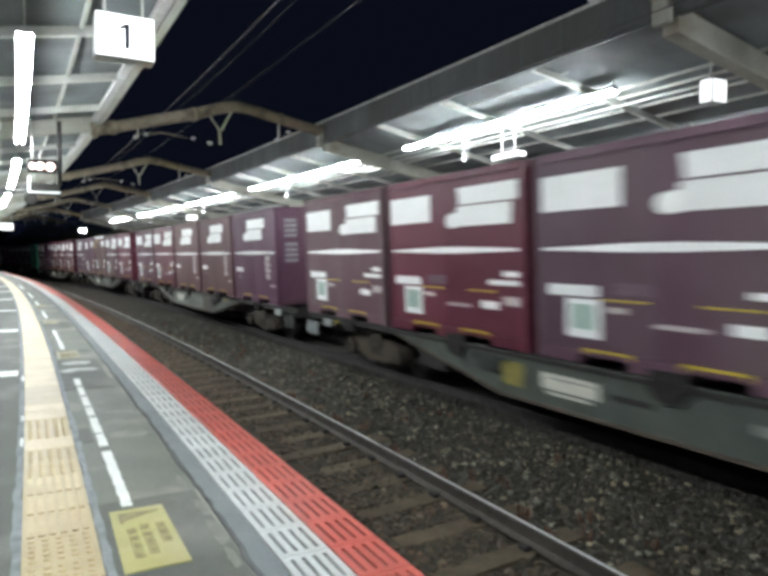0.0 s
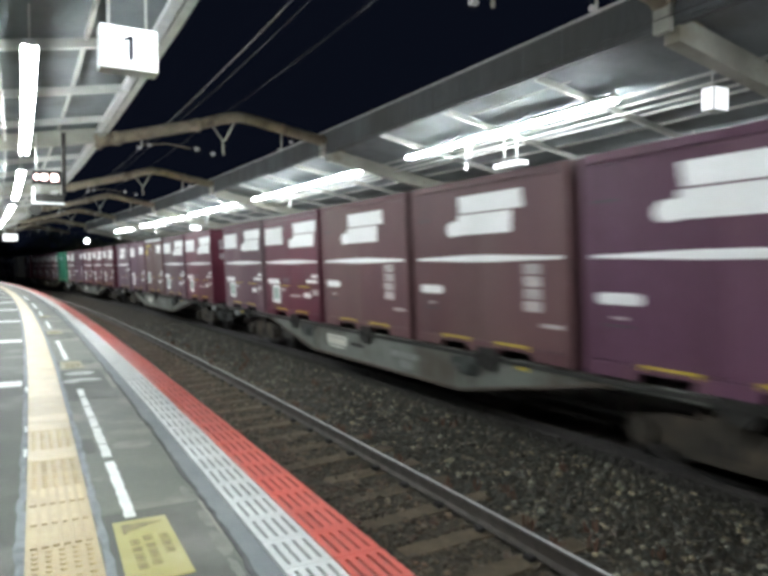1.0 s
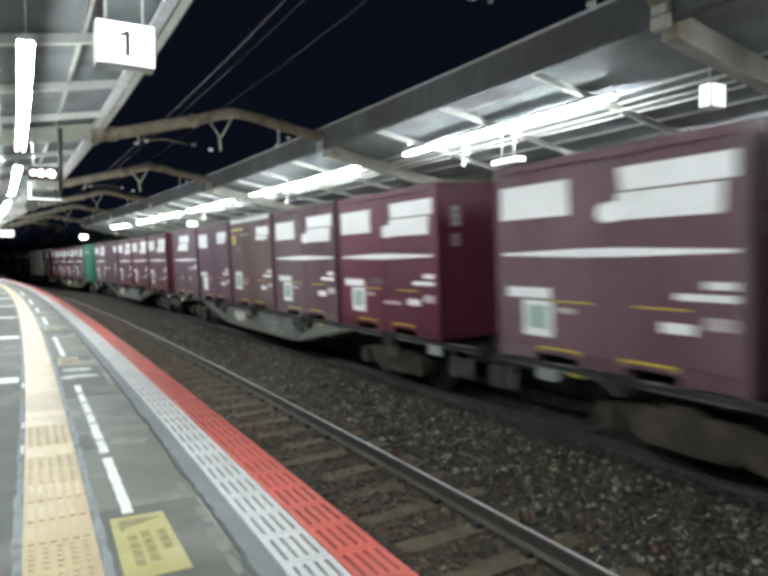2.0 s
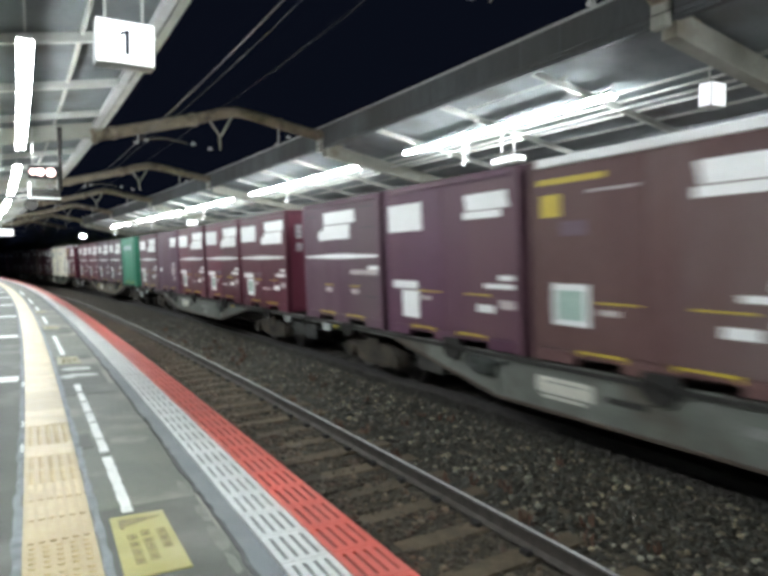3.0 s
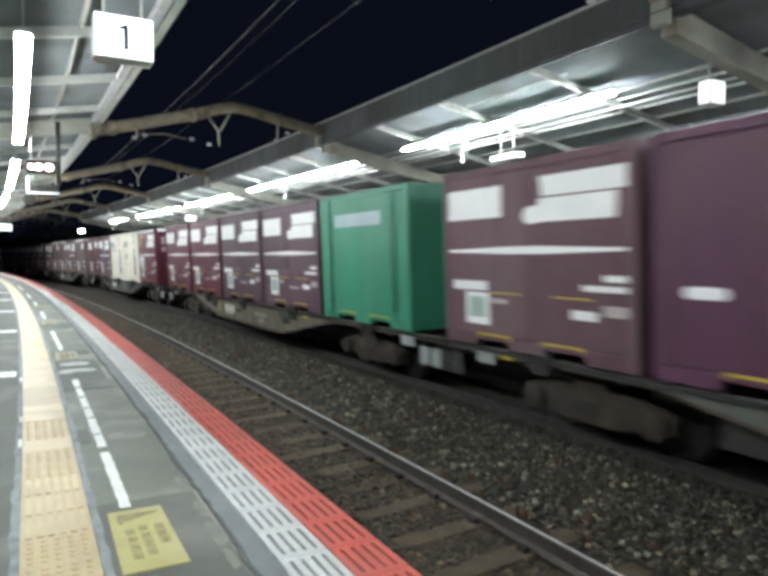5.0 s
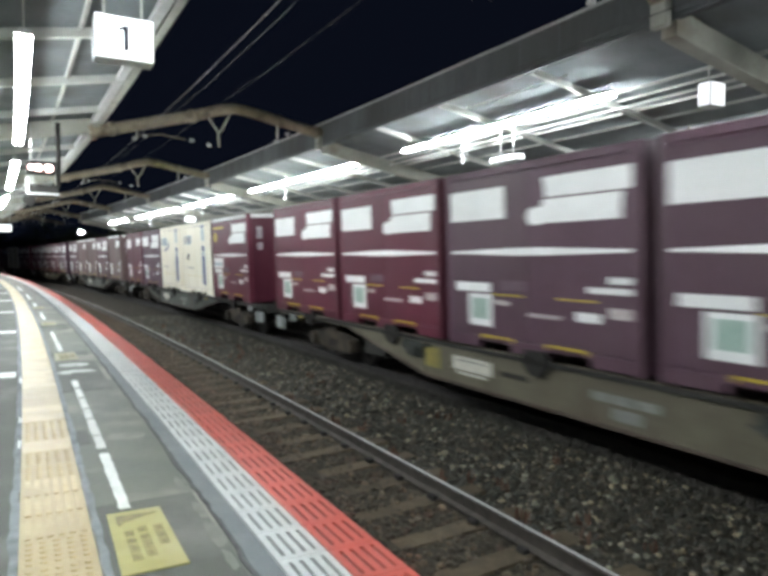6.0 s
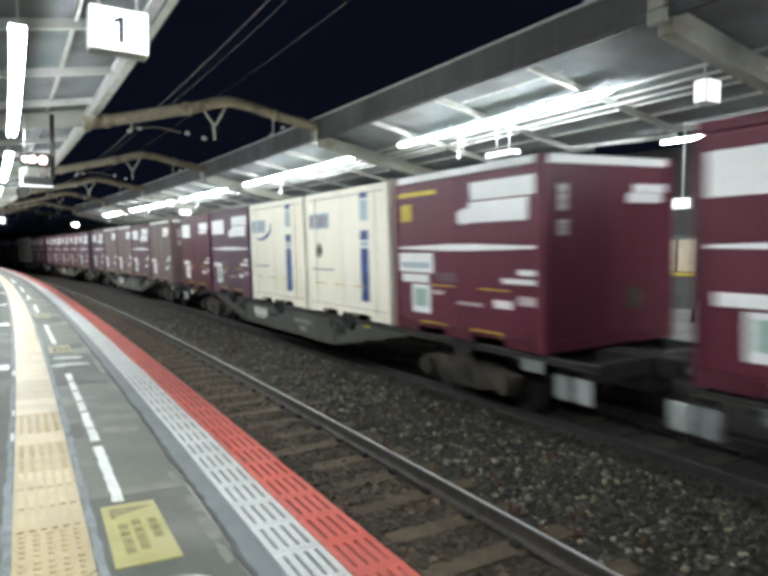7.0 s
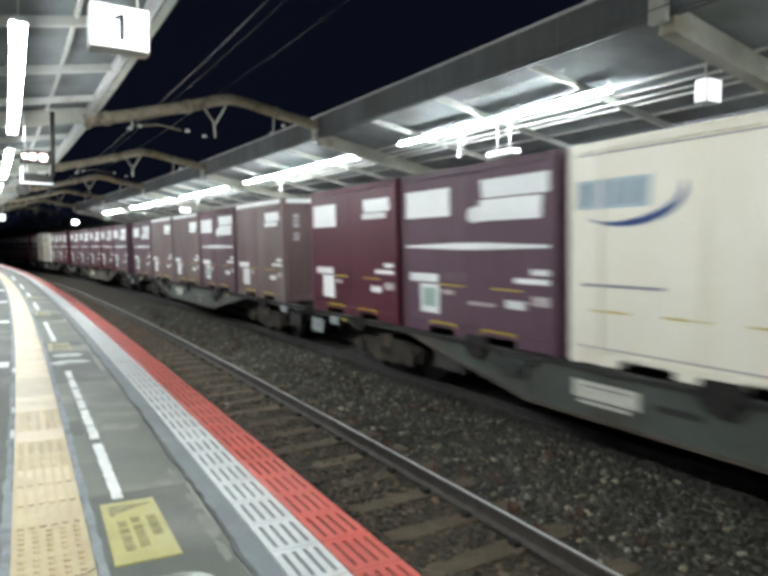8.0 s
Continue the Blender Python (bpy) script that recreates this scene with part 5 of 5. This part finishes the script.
def build_wear():
    ob = tagged(new("paving_wear"), "thin crack and pale worn spots on the platform surface", "wear", kind="structure")
    bm = bmesh.new()
    pts = [(2.60 + 0.17 * i / 8 + random.uniform(-0.012, 0.012), -1.40 + 0.30 * i / 8) for i in range(9)]
    m = [(s, n, 0.014) for s, n in pts]
    for (s0, n0, z), (s1, n1, _) in zip(m, m[1:]):
        bm.faces.new([bm.verts.new(at(*q)) for q in ((s0 - 0.006, n0, z), (s0 + 0.006, n0, z), (s1 + 0.006, n1, z), (s1 - 0.006, n1, z))])
    part("crack", bm, "slot", ob, "dark crack across the tiles")
    for s, n, w, h, z in ((2.72, -0.612, 0.10, 0.020, 0.0042), (3.0, -0.605, 0.16, 0.034, 0.0042), (3.33, -0.60, 0.13, 0.026, 0.0042), (3.72, -0.61, 0.17, 0.022, 0.0012), (5.0, -0.74, 0.10, 0.13, 0.0012), (5.75, -0.72, 0.07, 0.10, 0.0012)):
        p = []
        for i in range(30):
            a = i * math.pi / 15
            k = 1 + 0.35 * noise.noise((math.cos(a) * 1.7, math.sin(a) * 1.7, s)) + random.uniform(-0.12, 0.12)
            p.append((w * k * math.cos(a), h * k * math.sin(a)))
        o = part("worn_spot", prism(bmesh.new(), p, -0.002, z, "xy"), "spot", ob, "pale worn spot")
        o.matrix_basis = along(s, n, 0.0)


def build_sleepers():
    for n, z, s_end in ((NT1, ZT1, 70), (NT2, ZT2, 40)):
        row = tagged(new("sleepers"), "weathered sleepers half buried in the ballast", "sleepers", kind="structure")
        bm = prism(bmesh.new(), [(-0.13, -0.14), (0.13, -0.14), (0.11, 0.0), (-0.11, 0.0)], -1.05, 1.05, "xz")
        first = part("sleeper", bm, "sleeper" if n < 3 else "sleeper_shaded", row)
        first.matrix_basis = along(-8, n, z - 0.165, LEAN)
        clip = boxed(-0.055, 0.055, -0.035, 0.035, 0.0, 0.045, bevel=0.012)
        clip = part("rail_clip", clip, "dark_steel", row, "dark rail fastening")
        clip.matrix_basis = along(-8, n + 0.66, z - 0.14, LEAN)
        for i in range(1, 48):
            for d in (-0.47, 0.47, 0.66):
                share("rail_clip", clip.data, row, along(-8 + 0.67 * i, n + d, z - 0.165 + d * 0.045, LEAN))
        s = -8 + 0.67
        while s < s_end:
            share("sleeper", first.data, row, along(s, n, z - 0.165 + random.uniform(-0.012, 0.004), LEAN) @ Matrix.Rotation(random.uniform(-0.02, 0.02), 4, "Z"))
            s += 0.67


def build_stones():
    g = (1 + 5 ** 0.5) / 2
    base = np.array([(-1, g, 0), (1, g, 0), (-1, -g, 0), (1, -g, 0), (0, -1, g), (0, 1, g), (0, -1, -g), (0, 1, -g), (g, 0, -1), (g, 0, 1), (-g, 0, -1), (-g, 0, 1)]) / 1.9
    tri = np.array([(0, 11, 5), (0, 5, 1), (0, 1, 7), (0, 7, 10), (0, 10, 11), (1, 5, 9), (5, 11, 4), (11, 10, 2), (10, 7, 6), (7, 1, 8), (3, 9, 4), (3, 4, 2), (3, 2, 6), (3, 6, 8), (3, 8, 9), (4, 9, 5), (2, 4, 11), (6, 2, 10), (8, 6, 7), (9, 8, 1)])
    rng = np.random.default_rng(7)
    cnt = 76000
    s = -5.0 + 33.0 * rng.random(cnt) ** 1.1
    n = np.where(rng.random(cnt) < 0.6, 2.4 + 3.0 * rng.random(cnt), 0.3 + 2.1 * rng.random(cnt))
    inner = (n < 2.75)
    phase = np.abs(((s + 8) / 0.67 + 0.5) % 1 - 0.5) * 0.67
    keep = ~(inner & (phase < 0.10) & (rng.random(cnt) < 0.8)) & (np.abs(n - (NT1 + 0.5655)) > 0.07)
    s, n, inner = s[keep], n[keep], inner[keep]
    cnt = len(s)
    size = 0.015 + 0.027 * rng.random(cnt) ** 2.2
    h = np.interp(n, [0.02, 0.5, 1.67, 2.7, 3.5, 4.4, 7.1], [-1.14, -1.12, -1.13, -1.10, -1.09, -1.10, -1.08])
    z = h + size * 0.25 + np.where(inner, 0.0, 0.02 * rng.random(cnt))
    a = s / R
    c = np.stack([-R + (R + n) * np.cos(a), (R + n) * np.sin(a), z], 1)
    v = base[None] * (0.72 + 0.5 * rng.random((cnt, 12, 1))) * size[:, None, None] * np.stack([0.8 + 0.7 * rng.random(cnt), 0.8 + 0.5 * rng.random(cnt), 0.55 + 0.35 * rng.random(cnt)], 1)[:, None]
    t = rng.random(cnt) * 6.283
    x = v[..., 0] * np.cos(t)[:, None] - v[..., 1] * np.sin(t)[:, None]
    y = v[..., 0] * np.sin(t)[:, None] + v[..., 1] * np.cos(t)[:, None]
    v = np.stack([x, y, v[..., 2]], -1) + c[:, None]
    for low, high, paint, text in ((4.66, 9.0, "stone_shaded", "dark ballast stones along the far rail, darkened further as the train's shade"), (2.4, 4.66, "stone", "loose grey and brown ballast stones between the tracks"), (0.0, 2.4, "stone_brown", "rust-stained brown ballast stones between the rails")):
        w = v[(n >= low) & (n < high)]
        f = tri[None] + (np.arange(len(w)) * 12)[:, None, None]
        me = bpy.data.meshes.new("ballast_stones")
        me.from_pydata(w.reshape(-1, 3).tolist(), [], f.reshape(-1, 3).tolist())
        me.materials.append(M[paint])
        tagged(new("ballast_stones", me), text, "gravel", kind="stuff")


def build_weeds():
    rng = random.Random(5)
    bm = bmesh.new()
    for i in range(46):
        s = 3.5 + 22 * rng.random() ** 1.2
        n = 2.45 + 0.7 * rng.random() if i % 3 else 3.2 + 1.0 * rng.random()
        p = at(s, n, -1.10)
        for j in range(9):
            a, h = rng.uniform(0, 6.28), rng.uniform(0.05, 0.17)
            d = Vector((math.cos(a), math.sin(a), 0)) * rng.uniform(0.02, 0.09)
            w = Vector((-d.y, d.x, 0)).normalized() * 0.014
            q = p + Vector((rng.uniform(-0.05, 0.05), rng.uniform(-0.05, 0.05), 0))
            mid = q + d * 0.5 + Vector((0, 0, h * 0.7))
            v = [bm.verts.new(x) for x in (q - w * 0.5, q + w * 0.5, mid + w, q + d + Vector((0, 0, h)), mid - w)]
            bm.faces.new(v)
    tagged(part("weeds", bm, "plant"), "small dry reddish weeds growing in the ballast", "weeds", kind="stuff")


build_ground()
build_tracks()
build_platform()
build_far_side()
build_closing_walls()
build_trees()
build_far_board()
build_canopy(0)
build_canopy(1)
build_lamps()
build_signs()
build_hung_things()
build_gantries()
build_notice(2.76, "sticker", "yellow floor sticker with a grey warning triangle and illegible text")
for s in (9.05, 13.9, 18.6):
    build_notice(s, "sticker_old", "faded greyish yellow floor sticker with worn text")
build_train()
build_edge_panels()
build_tactile()
build_wear()
build_sleepers()
build_stones()
build_weeds()
motions()
